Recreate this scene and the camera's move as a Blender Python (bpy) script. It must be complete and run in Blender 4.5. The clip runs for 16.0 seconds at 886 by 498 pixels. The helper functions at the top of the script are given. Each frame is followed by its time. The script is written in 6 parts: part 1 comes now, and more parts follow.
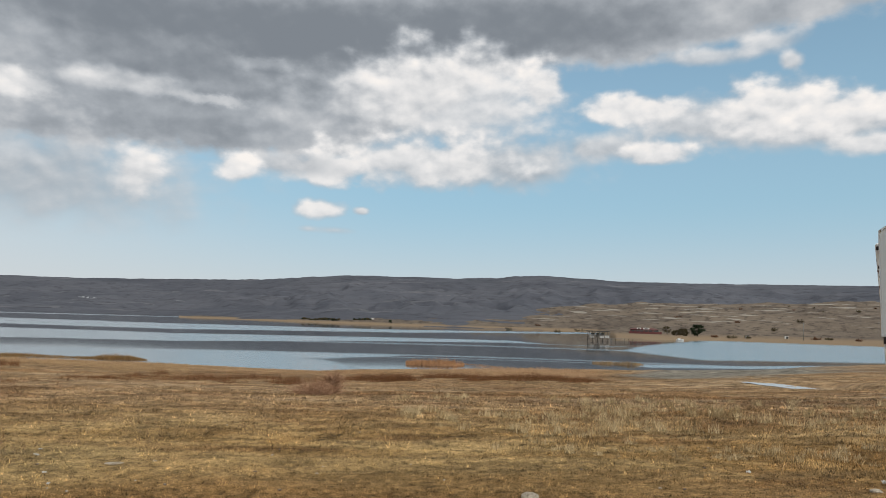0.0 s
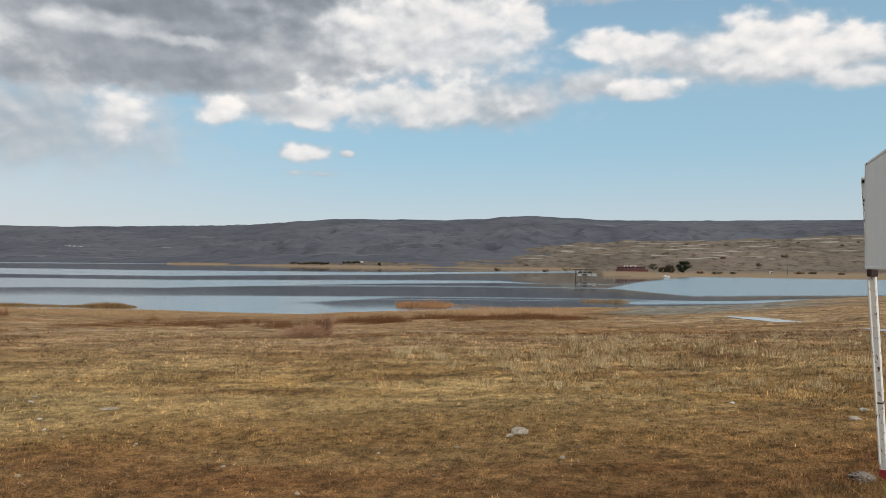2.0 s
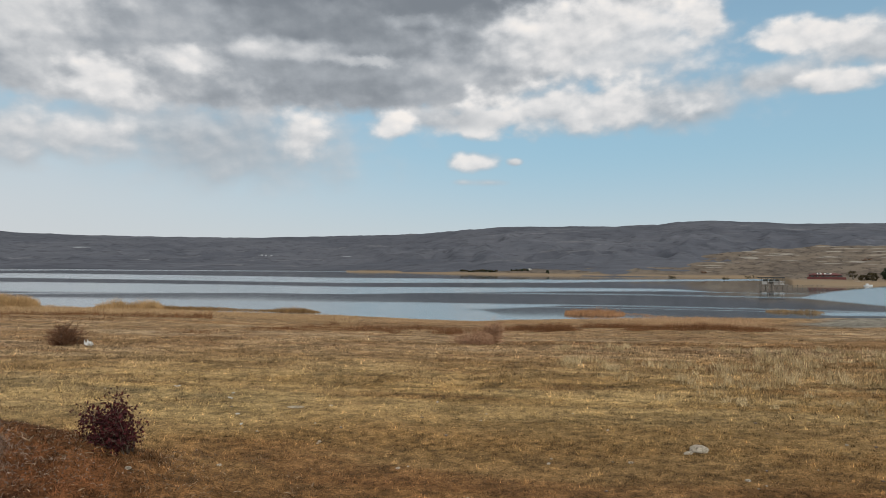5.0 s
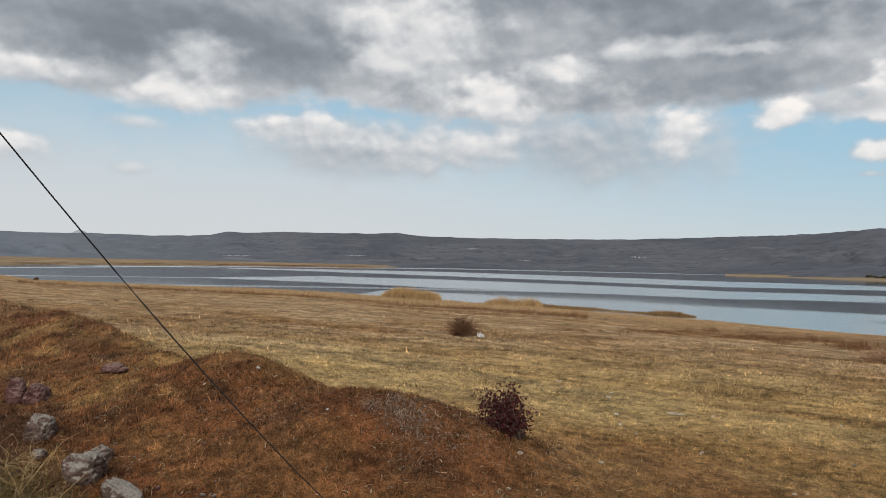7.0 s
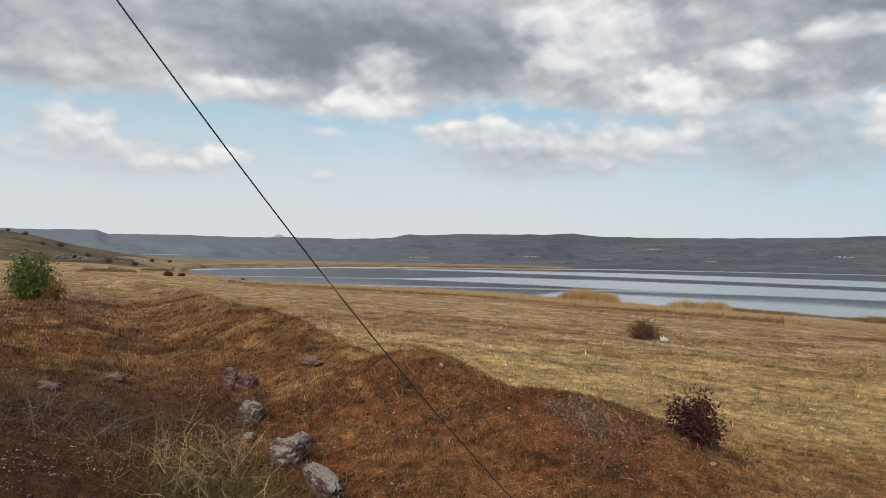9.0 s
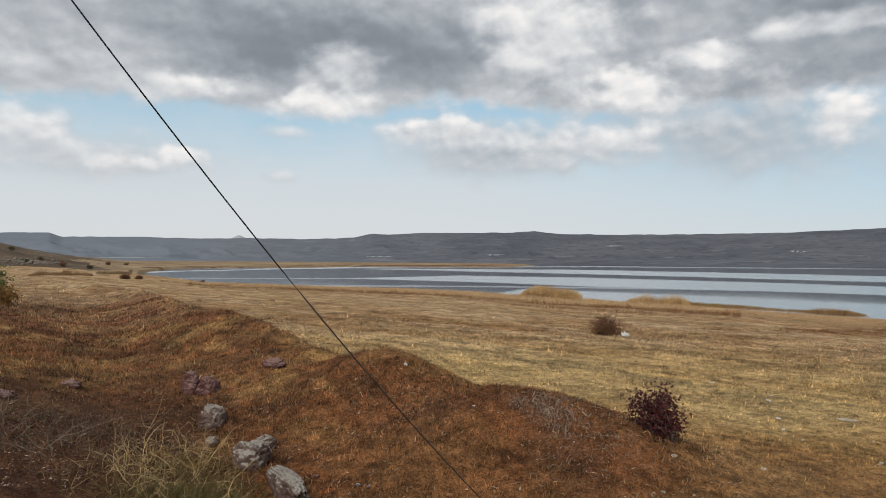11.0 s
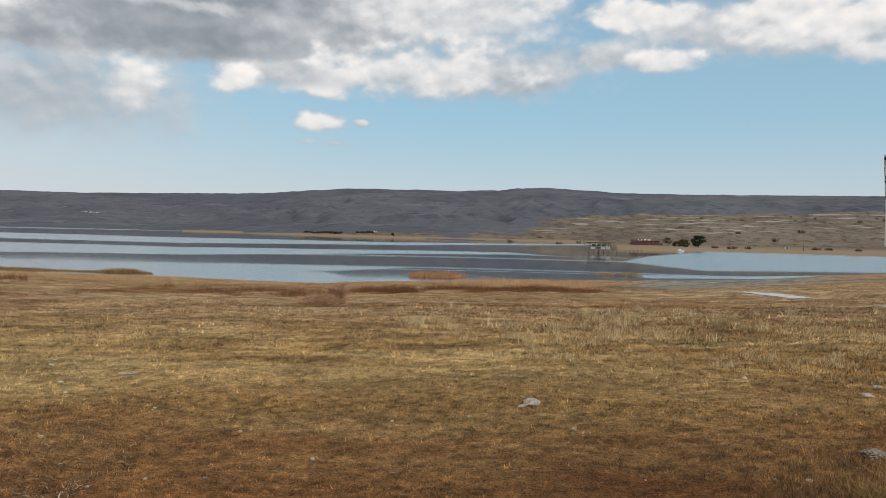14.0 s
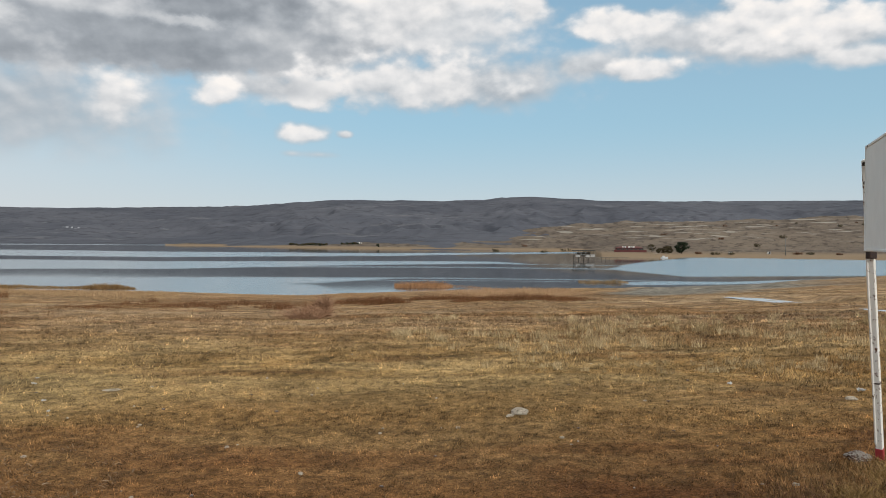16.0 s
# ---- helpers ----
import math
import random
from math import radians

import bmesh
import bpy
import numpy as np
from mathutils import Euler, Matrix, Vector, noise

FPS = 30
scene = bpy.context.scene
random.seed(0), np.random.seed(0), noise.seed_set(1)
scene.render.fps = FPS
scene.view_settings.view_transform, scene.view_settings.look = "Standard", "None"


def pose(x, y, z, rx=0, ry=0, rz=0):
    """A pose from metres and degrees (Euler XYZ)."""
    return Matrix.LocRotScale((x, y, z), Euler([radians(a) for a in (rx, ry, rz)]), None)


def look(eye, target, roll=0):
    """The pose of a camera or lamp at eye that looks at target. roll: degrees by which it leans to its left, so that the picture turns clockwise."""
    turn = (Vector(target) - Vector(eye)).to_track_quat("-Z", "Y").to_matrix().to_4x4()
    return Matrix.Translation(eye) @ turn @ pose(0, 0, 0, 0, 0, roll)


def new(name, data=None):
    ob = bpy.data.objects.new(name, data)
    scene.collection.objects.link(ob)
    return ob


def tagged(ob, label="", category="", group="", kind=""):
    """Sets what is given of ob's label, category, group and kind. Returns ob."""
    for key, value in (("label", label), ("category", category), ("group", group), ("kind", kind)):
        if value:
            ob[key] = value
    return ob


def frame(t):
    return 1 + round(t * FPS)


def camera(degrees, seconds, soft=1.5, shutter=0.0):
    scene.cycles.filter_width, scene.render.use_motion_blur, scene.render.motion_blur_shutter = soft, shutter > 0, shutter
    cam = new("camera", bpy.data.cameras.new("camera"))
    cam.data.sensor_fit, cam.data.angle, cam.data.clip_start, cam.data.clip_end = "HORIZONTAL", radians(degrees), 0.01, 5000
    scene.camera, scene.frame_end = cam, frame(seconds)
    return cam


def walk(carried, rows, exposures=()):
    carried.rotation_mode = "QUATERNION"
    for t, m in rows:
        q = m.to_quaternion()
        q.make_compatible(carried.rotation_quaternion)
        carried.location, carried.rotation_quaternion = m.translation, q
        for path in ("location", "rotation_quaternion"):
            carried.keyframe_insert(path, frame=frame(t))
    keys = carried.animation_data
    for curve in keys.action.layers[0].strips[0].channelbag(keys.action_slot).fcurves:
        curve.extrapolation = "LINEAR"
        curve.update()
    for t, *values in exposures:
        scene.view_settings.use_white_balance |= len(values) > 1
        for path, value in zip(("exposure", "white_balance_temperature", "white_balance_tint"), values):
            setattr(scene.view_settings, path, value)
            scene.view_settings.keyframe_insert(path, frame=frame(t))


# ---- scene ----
# ---- camera: a hand-held pan from one standing point at the roadside ----
EYE = 5.0          # eye above the lake; about 1.6 m above the ground underfoot
cam = camera(63.3, 16.0, soft=0.55)
# seconds; turn, tilt and roll in degrees; the phone's place about the body's axis in metres
TURNS = [
    (0.0, -0.10, 5.69, -1.61, 0.011, 0.068, -0.000),
    (0.5, -0.92, 5.41, -1.91, 0.016, 0.067, 0.003),
    (1.0, -1.01, 3.19, -1.20, 0.015, 0.071, 0.002),
    (1.5, -0.87, 1.09, -0.55, 0.014, 0.084, -0.000),
    (2.0, -0.99, 1.07, -0.49, 0.014, 0.088, -0.004),
    (2.5, -0.39, 0.84, -0.25, 0.018, 0.091, -0.004),
    (3.0, 0.61, 1.29, -0.28, 0.017, 0.092, -0.004),
    (3.2, 0.97, 1.29, -0.23, 0.017, 0.093, -0.004),
    (4.3, 5.15, 1.40, -0.35, 0.011, 0.100, 0.001),
    (5.3, 17.13, 1.39, -0.37, 0.005, 0.107, 0.005),
    (5.5, 20.81, 1.07, -0.32, 0.000, 0.105, 0.004),
    (6.0, 28.61, 0.99, -0.40, -0.022, 0.088, 0.000),
    (6.5, 35.92, 1.41, -1.36, -0.032, 0.078, 0.009),
    (7.0, 41.44, 1.31, -1.19, -0.051, 0.061, 0.007),
    (7.5, 48.66, 0.93, -0.85, -0.077, 0.052, -0.007),
    (8.0, 52.22, 1.33, -1.38, -0.086, 0.036, -0.003),
    (8.5, 51.99, 1.33, -1.39, -0.081, 0.038, -0.012),
    (8.7, 52.93, 1.21, -1.31, -0.085, 0.037, -0.007),
    (9.8, 59.90, 1.42, -0.60, -0.087, 0.035, -0.008),
    (10.8, 55.54, 1.35, -0.20, -0.089, 0.034, -0.008),
    (11.0, 52.44, 1.08, -0.33, -0.089, 0.034, -0.008),
    (11.5, 42.64, 0.59, -0.41, -0.063, 0.057, -0.004),
    (12.0, 33.45, 0.26, -0.58, -0.048, 0.083, 0.003),
    (12.5, 23.44, 0.13, -0.82, -0.035, 0.077, -0.005),
    (13.0, 12.42, -0.09, -1.48, -0.020, 0.085, -0.001),
    (13.5, 5.07, -0.70, -1.89, -0.016, 0.072, -0.002),
    (14.0, 0.06, -1.27, -1.29, -0.010, 0.073, 0.002),
    (14.5, -2.16, -0.86, -0.87, -0.012, 0.072, 0.004),
    (15.0, -2.04, -0.48, -0.84, -0.008, 0.066, 0.005),
    (15.5, -1.65, -0.29, -0.63, -0.008, 0.061, 0.010),
    (16.0, -1.12, -0.45, -0.42, -0.011, 0.064, 0.010),
]
walk(cam, [(t, pose(x, y, EYE + z, 90 + pitch, roll, yaw)) for t, yaw, pitch, roll, x, y, z in TURNS],
     exposures=[(0.0, 0.2), (1.4, 0.23), (3.0, 0.2), (5.5, 0.13), (6.0, 0.2), (7.0, 0.2), (8.5, 0.3), (11.0, 0.28), (12.0, 0.33), (13.0, 0.32), (13.5, 0.21), (14.0, 0.21), (15.0, 0.25), (16.0, 0.24)])


# ---- node helpers ----
class Graph:
    def __init__(self, tree):
        self.tree = tree

    def node(self, kind, **props):
        n = self.tree.nodes.new(kind)
        for k, v in props.items():
            if k == "operation":
                n.operation = v
            elif k == "data_type":
                n.data_type = v
            elif k == "blend_type":
                n.blend_type = v
            elif k == "noise_dimensions":
                n.noise_dimensions = v
            elif k == "interpolation_type":
                n.interpolation_type = v
            elif k == "attribute_name":
                n.attribute_name = v
            elif k == "feature":
                n.feature = v
            elif k == "sky_type":
                n.sky_type = v
        return n

    def put(self, socket, value):
        if isinstance(value, bpy.types.NodeSocket):
            self.tree.links.new(value, socket)
        elif value is not None:
            socket.default_value = value

    def math(self, op, a, b=None, c=None):
        n = self.node("ShaderNodeMath", operation=op)
        for i, v in enumerate((a, b, c)):
            self.put(n.inputs[i], v)
        return n.outputs[0]

    def vmath(self, op, a, b=None, out=0):
        n = self.node("ShaderNodeVectorMath", operation=op)
        self.put(n.inputs[0], a)
        self.put(n.inputs[1], b)
        return n.outputs[out]

    def add(self, a, b): return self.math("ADD", a, b)
    def sub(self, a, b): return self.math("SUBTRACT", a, b)
    def mul(self, a, b): return self.math("MULTIPLY", a, b)

    def smooth(self, v, lo, hi, a=0.0, b=1.0):
        n = self.node("ShaderNodeMapRange", interpolation_type="SMOOTHSTEP")
        for i, x in enumerate((v, lo, hi, a, b)):
            self.put(n.inputs[i], x)
        return n.outputs[0]

    def line(self, v, lo, hi, a=0.0, b=1.0):
        n = self.node("ShaderNodeMapRange", interpolation_type="LINEAR")
        for i, x in enumerate((v, lo, hi, a, b)):
            self.put(n.inputs[i], x)
        return n.outputs[0]

    def mix(self, f, a, b, blend="MIX"):
        n = self.node("ShaderNodeMix", data_type="RGBA", blend_type=blend)
        self.put(n.inputs[0], f)
        for s, v in ((n.inputs[6], a), (n.inputs[7], b)):
            self.put(s, (*v, 1.0) if isinstance(v, tuple) and len(v) == 3 else v)
        return n.outputs[2]

    def noise(self, vec, scale, detail=4.0, rough=0.55, distort=0.0, out=0):
        n = self.node("ShaderNodeTexNoise", noise_dimensions="3D")
        self.put(n.inputs["Vector"], vec)
        self.put(n.inputs["Scale"], scale)
        self.put(n.inputs["Detail"], detail)
        self.put(n.inputs["Roughness"], rough)
        self.put(n.inputs["Distortion"], distort)
        return n.outputs[out]

    def ramp(self, f, stops):
        n = self.node("ShaderNodeValToRGB")
        r = n.color_ramp
        while len(r.elements) < len(stops):
            r.elements.new(0.5)
        for e, (p, v) in zip(r.elements, stops):
            e.position = p
            e.color = (v, v, v, 1) if isinstance(v, float) else (*v, 1)
        self.put(n.inputs[0], f)
        return n.outputs[0]

    def combine(self, x, y, z):
        n = self.node("ShaderNodeCombineXYZ")
        for i, v in enumerate((x, y, z)):
            self.put(n.inputs[i], v)
        return n.outputs[0]

    def split(self, v):
        n = self.node("ShaderNodeSeparateXYZ")
        self.put(n.inputs[0], v)
        return n.outputs

    def parts(self, colour):
        n = self.node("ShaderNodeSeparateColor")
        self.put(n.inputs[0], colour)
        return n.outputs

    def level(self, colour):
        """A grey colour as a number."""
        return self.parts(colour)[0]

    def arrow(self, colour):
        """A colour as a vector."""
        r, g_, b = self.parts(colour)
        return self.combine(r, g_, b)

    def bump(self, height, strength, distance, normal=None):
        n = self.node("ShaderNodeBump")
        self.put(n.inputs["Strength"], strength)
        self.put(n.inputs["Distance"], distance)
        self.put(n.inputs["Height"], height)
        if normal is not None:
            self.put(n.inputs["Normal"], normal)
        return n.outputs[0]


# ---- world: pale autumn sky under broken cloud ----
SUN_AZ, SUN_EL = 150.0, 38.0      # degrees clockwise from +y, and up
world = bpy.data.worlds.new("sky")
scene.world = world
world.use_nodes = True
world.node_tree.nodes.clear()
g = Graph(world.node_tree)
way = g.node("ShaderNodeTexCoord").outputs["Generated"]
wx, wy, wz = g.split(way)
azim = g.mul(g.math("ARCTAN2", wx, wy), 57.2958)
elev = g.mul(g.math("ARCSINE", wz), 57.2958)
sky = g.node("ShaderNodeTexSky", sky_type="NISHITA")
sky.sun_disc = False
sky.sun_elevation, sky.sun_rotation = radians(SUN_EL), radians(SUN_AZ)
sky.altitude, sky.air_density, sky.dust_density, sky.ozone_density = 1200.0, 1.0, 2.2, 1.6
# cloud shapes, by bearing (clockwise) and height in degrees
plane = g.combine(g.mul(azim, 0.13), g.mul(elev, 0.19), 0.0)
spot = g.combine(azim, elev, 0.0)
swirl = g.arrow(g.noise(g.vmath("ADD", plane, (2.2, 5.1, 3.0)), 2.2, 5.0, 0.6, out=1))
drift = g.vmath("ADD", spot, g.vmath("MULTIPLY", g.vmath("SUBTRACT", swirl, (0.5, 0.5, 0.5)), (5.0, 2.2, 0.0)))
da, de, dz = g.split(drift)


def billows(shift):
    """Cauliflower relief: rounded lobes of two sizes over a broken ground."""
    at = g.vmath("ADD", plane, shift)
    bent = g.vmath("ADD", at, g.vmath("MULTIPLY", g.arrow(g.noise(at, 5.0, 3.0, 0.5, out=1)), (0.16, 0.16, 0.0)))
    total = g.mul(g.noise(at, 3.2, 5.0, 0.47), 0.95)
    for scale, gain in ((2.6, 0.40), (7.0, 0.13)):
        n = g.node("ShaderNodeTexVoronoi", feature="SMOOTH_F1")
        g.put(n.inputs["Vector"], bent)
        n.inputs["Scale"].default_value = scale
        total = g.add(total, g.mul(g.sub(0.45, n.outputs["Distance"]), gain))
    return total


lobes = billows((0.0, 0.0, 0.0))
relief = g.sub(lobes, billows((0.03, 0.10, 0.0)))
broad = g.noise(g.vmath("ADD", plane, (4.7, 9.2, 0.4)), 1.1, 5.0, 0.55)
DECK = [(-180, 14.0), (-95, 11.6), (-84.9, 11.4), (-76, 12.1), (-70, 12.0), (-63.5, 11.4), (-56.5, 11.9), (-51.8, 13.2), (-46.4, 12.1),
        (-36.5, 11.7), (-28, 11.8), (-22, 12.2), (-19, 12.3), (-16, 11.9), (-10.5, 12.2), (-4.2, 14.5), (2.6, 19.0), (9.5, 19.9), (18.2, 20.3),
        (26.2, 21.4), (32, 22.2), (45, 20.0), (180, 14.0)]
low = g.mul(g.level(g.ramp(g.line(da, -180.0, 180.0), [((q + 180) / 360, v / 25) for q, v in DECK])), 25.0)
glow = g.mul(g.sub(broad, 0.5), 1.1)


def bank(a, e, ra, re):
    away = g.vmath("LENGTH", g.vmath("MULTIPLY", g.vmath("SUBTRACT", drift, (a, e, 0.0)), (1 / ra, 1 / re, 0.0)), out=1)
    return g.smooth(away, 1.25, 0.2)


def sunlit(a, e, ra, re, w):
    """Where the sun reaches the deck's face (a minus: where it lies in shade)."""
    global glow
    glow = g.add(glow, g.mul(bank(a, e, ra, re), w))


# clear sky and haze
clear = g.mix(1.0, sky.outputs[0], (0.074, 0.098, 0.103), "MULTIPLY")
mist = g.mix(g.smooth(elev, 0.0, 10.0), (0.515, 0.535, 0.562), (0.325, 0.495, 0.585))
haze = g.mix(g.level(g.ramp(g.line(elev, 0.0, 40.0), [(0.0, 0.9), (0.2, 0.78), (0.5, 0.5), (1.0, 0.15)])), clear, mist)
veil = g.mul(g.smooth(azim, 0.0, -58.0), g.smooth(g.add(elev, g.mul(broad, 5.0)), 18.0, 7.0, 0.0, 0.78))
final = g.mix(veil, haze, (0.57, 0.585, 0.60))

# the grey deck, softly torn along its lower edge
sunlit(-17.9, 21.3, 21.6, 3.4, -1.00)
sunlit(4.8, 22.8, 15.5, 3.0, -0.85)
sunlit(-24.5, 16.5, 5.4, 0.8, 0.70)
sunlit(-32.0, 15.3, 3.2, 1.0, 0.60)
sunlit(-18.4, 16.1, 3.6, 0.5, 0.60)
sunlit(-20.7, 20.1, 4.1, 0.8, 0.30)
sunlit(-27.3, 13.8, 10.4, 1.0, -0.15)
sunlit(-23.4, 12.7, 14.4, 0.8, -0.30)
sunlit(-58.7, 16.1, 14.9, 3.4, -0.50)
sunlit(-19.6, 17.2, 14.9, 2.0, -0.50)
sunlit(-21.5, 14.4, 11.3, 1.4, -0.30)
sunlit(-66.0, 17.2, 18.9, 3.2, -0.30)
sunlit(-69.0, 13.3, 4.1, 0.9, 0.40)
sunlit(-61.4, 12.4, 4.1, 1.1, 0.50)
sunlit(-15.2, 19.2, 2.7, 0.6, 0.40)
over = g.add(g.mul(g.sub(de, low), 0.45), g.add(g.mul(g.sub(lobes, 0.45), 0.8), 0.1))
lit = g.smooth(g.add(g.add(glow, g.mul(relief, 0.45)), g.mul(g.sub(lobes, 0.45), 0.55)), -1.0, 1.45)
lit = g.add(lit, g.smooth(over, 0.55, 0.0, 0.0, 0.12))
alpha = g.smooth(over, -0.25, 0.42)
tone = g.mul(lit, 0.9)


def heap(a, e, ra, re, bright, soft):
    """One heap of cloud: lit on its crown, grey at its foot; soft ones fade at the rim."""
    global alpha, tone
    off_a = g.math("MULTIPLY_ADD", azim, 1 / ra, -a / ra)
    off_e = g.math("MULTIPLY_ADD", elev, 1 / re, -e / re)
    away = g.math("SQRT", g.math("MULTIPLY_ADD", off_a, off_a, g.mul(off_e, off_e)))
    field = g.sub(g.math("MULTIPLY_ADD", lobes, 1.5 - 0.3 * soft, 1.0 - 0.45 * (1.5 - 0.3 * soft)), away)
    mask = g.smooth(field, -0.14 - 0.45 * soft, 0.26 + 0.85 * soft, 0.0, 1.0 - 0.42 * soft * soft)
    shade = g.math("MULTIPLY_ADD", off_e, 0.17, g.math("MULTIPLY_ADD", crags, 0.8 - 0.4 * soft, bright - 0.17))
    tone = g.math("MULTIPLY_ADD", mask, g.sub(shade, tone), tone)
    alpha = g.math("MULTIPLY_ADD", mask, g.sub(1.0, alpha), alpha)


crags = g.add(g.mul(relief, 0.75), g.mul(g.sub(lobes, 0.45), 0.7))
heap(-32.0, 10.56, 11.71, 2.79, 0.50, 0.80)
heap(-48.1, 9.00, 8.56, 2.34, 0.58, 0.60)
heap(-29.1, 8.78, 10.36, 2.79, 0.52, 0.90)
heap(-79.7, 7.56, 9.46, 1.53, 0.72, 0.70)
heap(-83.2, 9.25, 3.38, 1.53, 0.80, 0.60)
heap(-7.0, 15.91, 6.76, 3.38, 0.55, 0.70)
heap(28.0, 14.30, 7.50, 1.50, 0.74, 0.45)
heap(5.0, 12.55, 6.31, 2.07, 0.62, 0.50)
heap(12.2, 13.73, 5.41, 1.17, 0.72, 0.45)
heap(20.2, 15.40, 6.31, 1.90, 0.74, 0.40)
heap(0.3, 17.52, 8.33, 3.83, 0.86, 0.40)
heap(-2.3, 12.61, 7.66, 2.03, 0.86, 0.30)
heap(-9.5, 11.69, 2.97, 1.35, 0.93, 0.22)
heap(-12.8, 11.90, 4.50, 0.90, 0.62, 0.50)
heap(-16.4, 11.30, 1.90, 1.00, 0.97, 0.25)
heap(16.5, 13.26, 3.24, 0.99, 0.90, 0.25)
heap(14.8, 16.59, 3.96, 1.17, 0.97, 0.20)
heap(25.0, 16.00, 5.05, 2.07, 0.97, 0.20)
heap(29.3, 15.04, 3.51, 1.89, 0.95, 0.20)
heap(31.2, 12.97, 3.24, 0.77, 0.85, 0.35)
heap(7.7, 18.62, 1.80, 1.80, 0.95, 0.25)
heap(-10.0, 8.48, 1.98, 0.77, 0.93, 0.25)
heap(-6.7, 8.46, 0.63, 0.32, 0.80, 0.40)
heap(-8.8, 6.85, 1.53, 0.27, 0.86, 0.90)
heap(-10.8, 6.88, 0.72, 0.23, 0.86, 0.90)
heap(-23.6, 10.41, 1.98, 1.89, 0.90, 0.35)
heap(24.7, 20.65, 2.60, 0.80, 0.80, 0.60)
heap(20.5, 20.01, 3.38, 0.59, 0.72, 0.60)
heap(26.2, 19.19, 0.72, 0.63, 0.70, 0.50)
heap(-43.8, 17.31, 5.18, 4.28, 0.84, 0.60)
heap(-37.8, 13.48, 2.79, 1.62, 0.90, 0.35)
heap(-32.1, 15.38, 1.44, 0.90, 0.95, 0.25)
heap(-24.4, 16.93, 3.38, 0.55, 0.70, 0.80)
heap(-26.5, 16.29, 4.05, 0.54, 0.72, 0.60)
heap(-52.6, 10.40, 5.18, 0.99, 0.80, 0.40)
heap(-40.9, 9.20, 6.31, 1.53, 0.80, 0.60)
heap(-36.0, 11.88, 2.03, 0.63, 0.82, 0.50)
heap(-72.7, 7.85, 1.98, 0.81, 0.86, 0.40)
heap(-73.0, 12.78, 3.38, 0.99, 0.85, 0.50)
heap(-61.9, 12.16, 3.15, 1.08, 0.88, 0.40)
heap(-60.7, 15.08, 2.70, 1.62, 0.75, 0.70)
heap(-64.9, 10.01, 2.07, 0.50, 0.84, 0.85)
heap(-75.5, 7.09, 3.15, 0.72, 0.82, 0.60)
heap(-65.3, 6.57, 1.35, 0.45, 0.86, 0.90)
heap(-81.3, 13.02, 7.21, 1.35, 0.60, 0.90)
body = g.ramp(tone, [(0.0, (0.185, 0.207, 0.235)), (0.27, (0.335, 0.36, 0.39)), (0.56, (0.535, 0.547, 0.562)), (0.8, (0.71, 0.70, 0.695)), (1.0, (0.83, 0.79, 0.755))])
final = g.mix(alpha, final, body)
back = g.node("ShaderNodeBackground")
g.put(back.inputs[0], final)
g.put(back.inputs[1], 1.0)
g.tree.links.new(back.outputs[0], g.node("ShaderNodeOutputWorld").inputs[0])

sun = new("sun", bpy.data.lights.new("sun", "SUN"))
sun.data.energy, sun.data.angle, sun.data.color = 2.25, radians(38), (1.0, 0.95, 0.87)
sun.matrix_world = look((40 * math.sin(radians(SUN_AZ)), 40 * math.cos(radians(SUN_AZ)), 40 * math.tan(radians(SUN_EL))), (0, 0, 0))


# ---- mesh helpers ----
def smoothstep(a, b, x):
    t = np.clip((x - a) / (b - a), 0, 1)
    return t * t * (3 - 2 * t)


def value_noise(x, y, seed=0):
    xi, yi = np.floor(x).astype(np.int64), np.floor(y).astype(np.int64)
    u, v = x - xi, y - yi
    u, v = u * u * (3 - 2 * u), v * v * (3 - 2 * v)

    def lattice(i, j):
        h = (i * 374761393 + j * 668265263 + seed * 974634777) & 0xFFFFFFFF
        h = ((h ^ (h >> 13)) * 1274126177) & 0xFFFFFFFF
        return ((h ^ (h >> 16)) & 0xFFFF) / 65535.0
    a, b, c, d = lattice(xi, yi), lattice(xi + 1, yi), lattice(xi, yi + 1), lattice(xi + 1, yi + 1)
    return (a * (1 - u) + b * u) * (1 - v) + (c * (1 - u) + d * u) * v


def fbm(x, y, size, octaves=4, seed=0, gain=0.5):
    """Noise about 0, within about -0.5 to 0.5, with features of that size in metres."""
    x, y = np.asarray(x, float) / size, np.asarray(y, float) / size
    total, amp, norm = 0.0, 1.0, 0.0
    for k in range(octaves):
        total = total + amp * (value_noise(x + 17.3 * k, y - 9.1 * k, seed + k) - 0.5)
        norm += amp
        amp, x, y = amp * gain, x * 2.03, y * 2.03
    return total / norm * 1.6


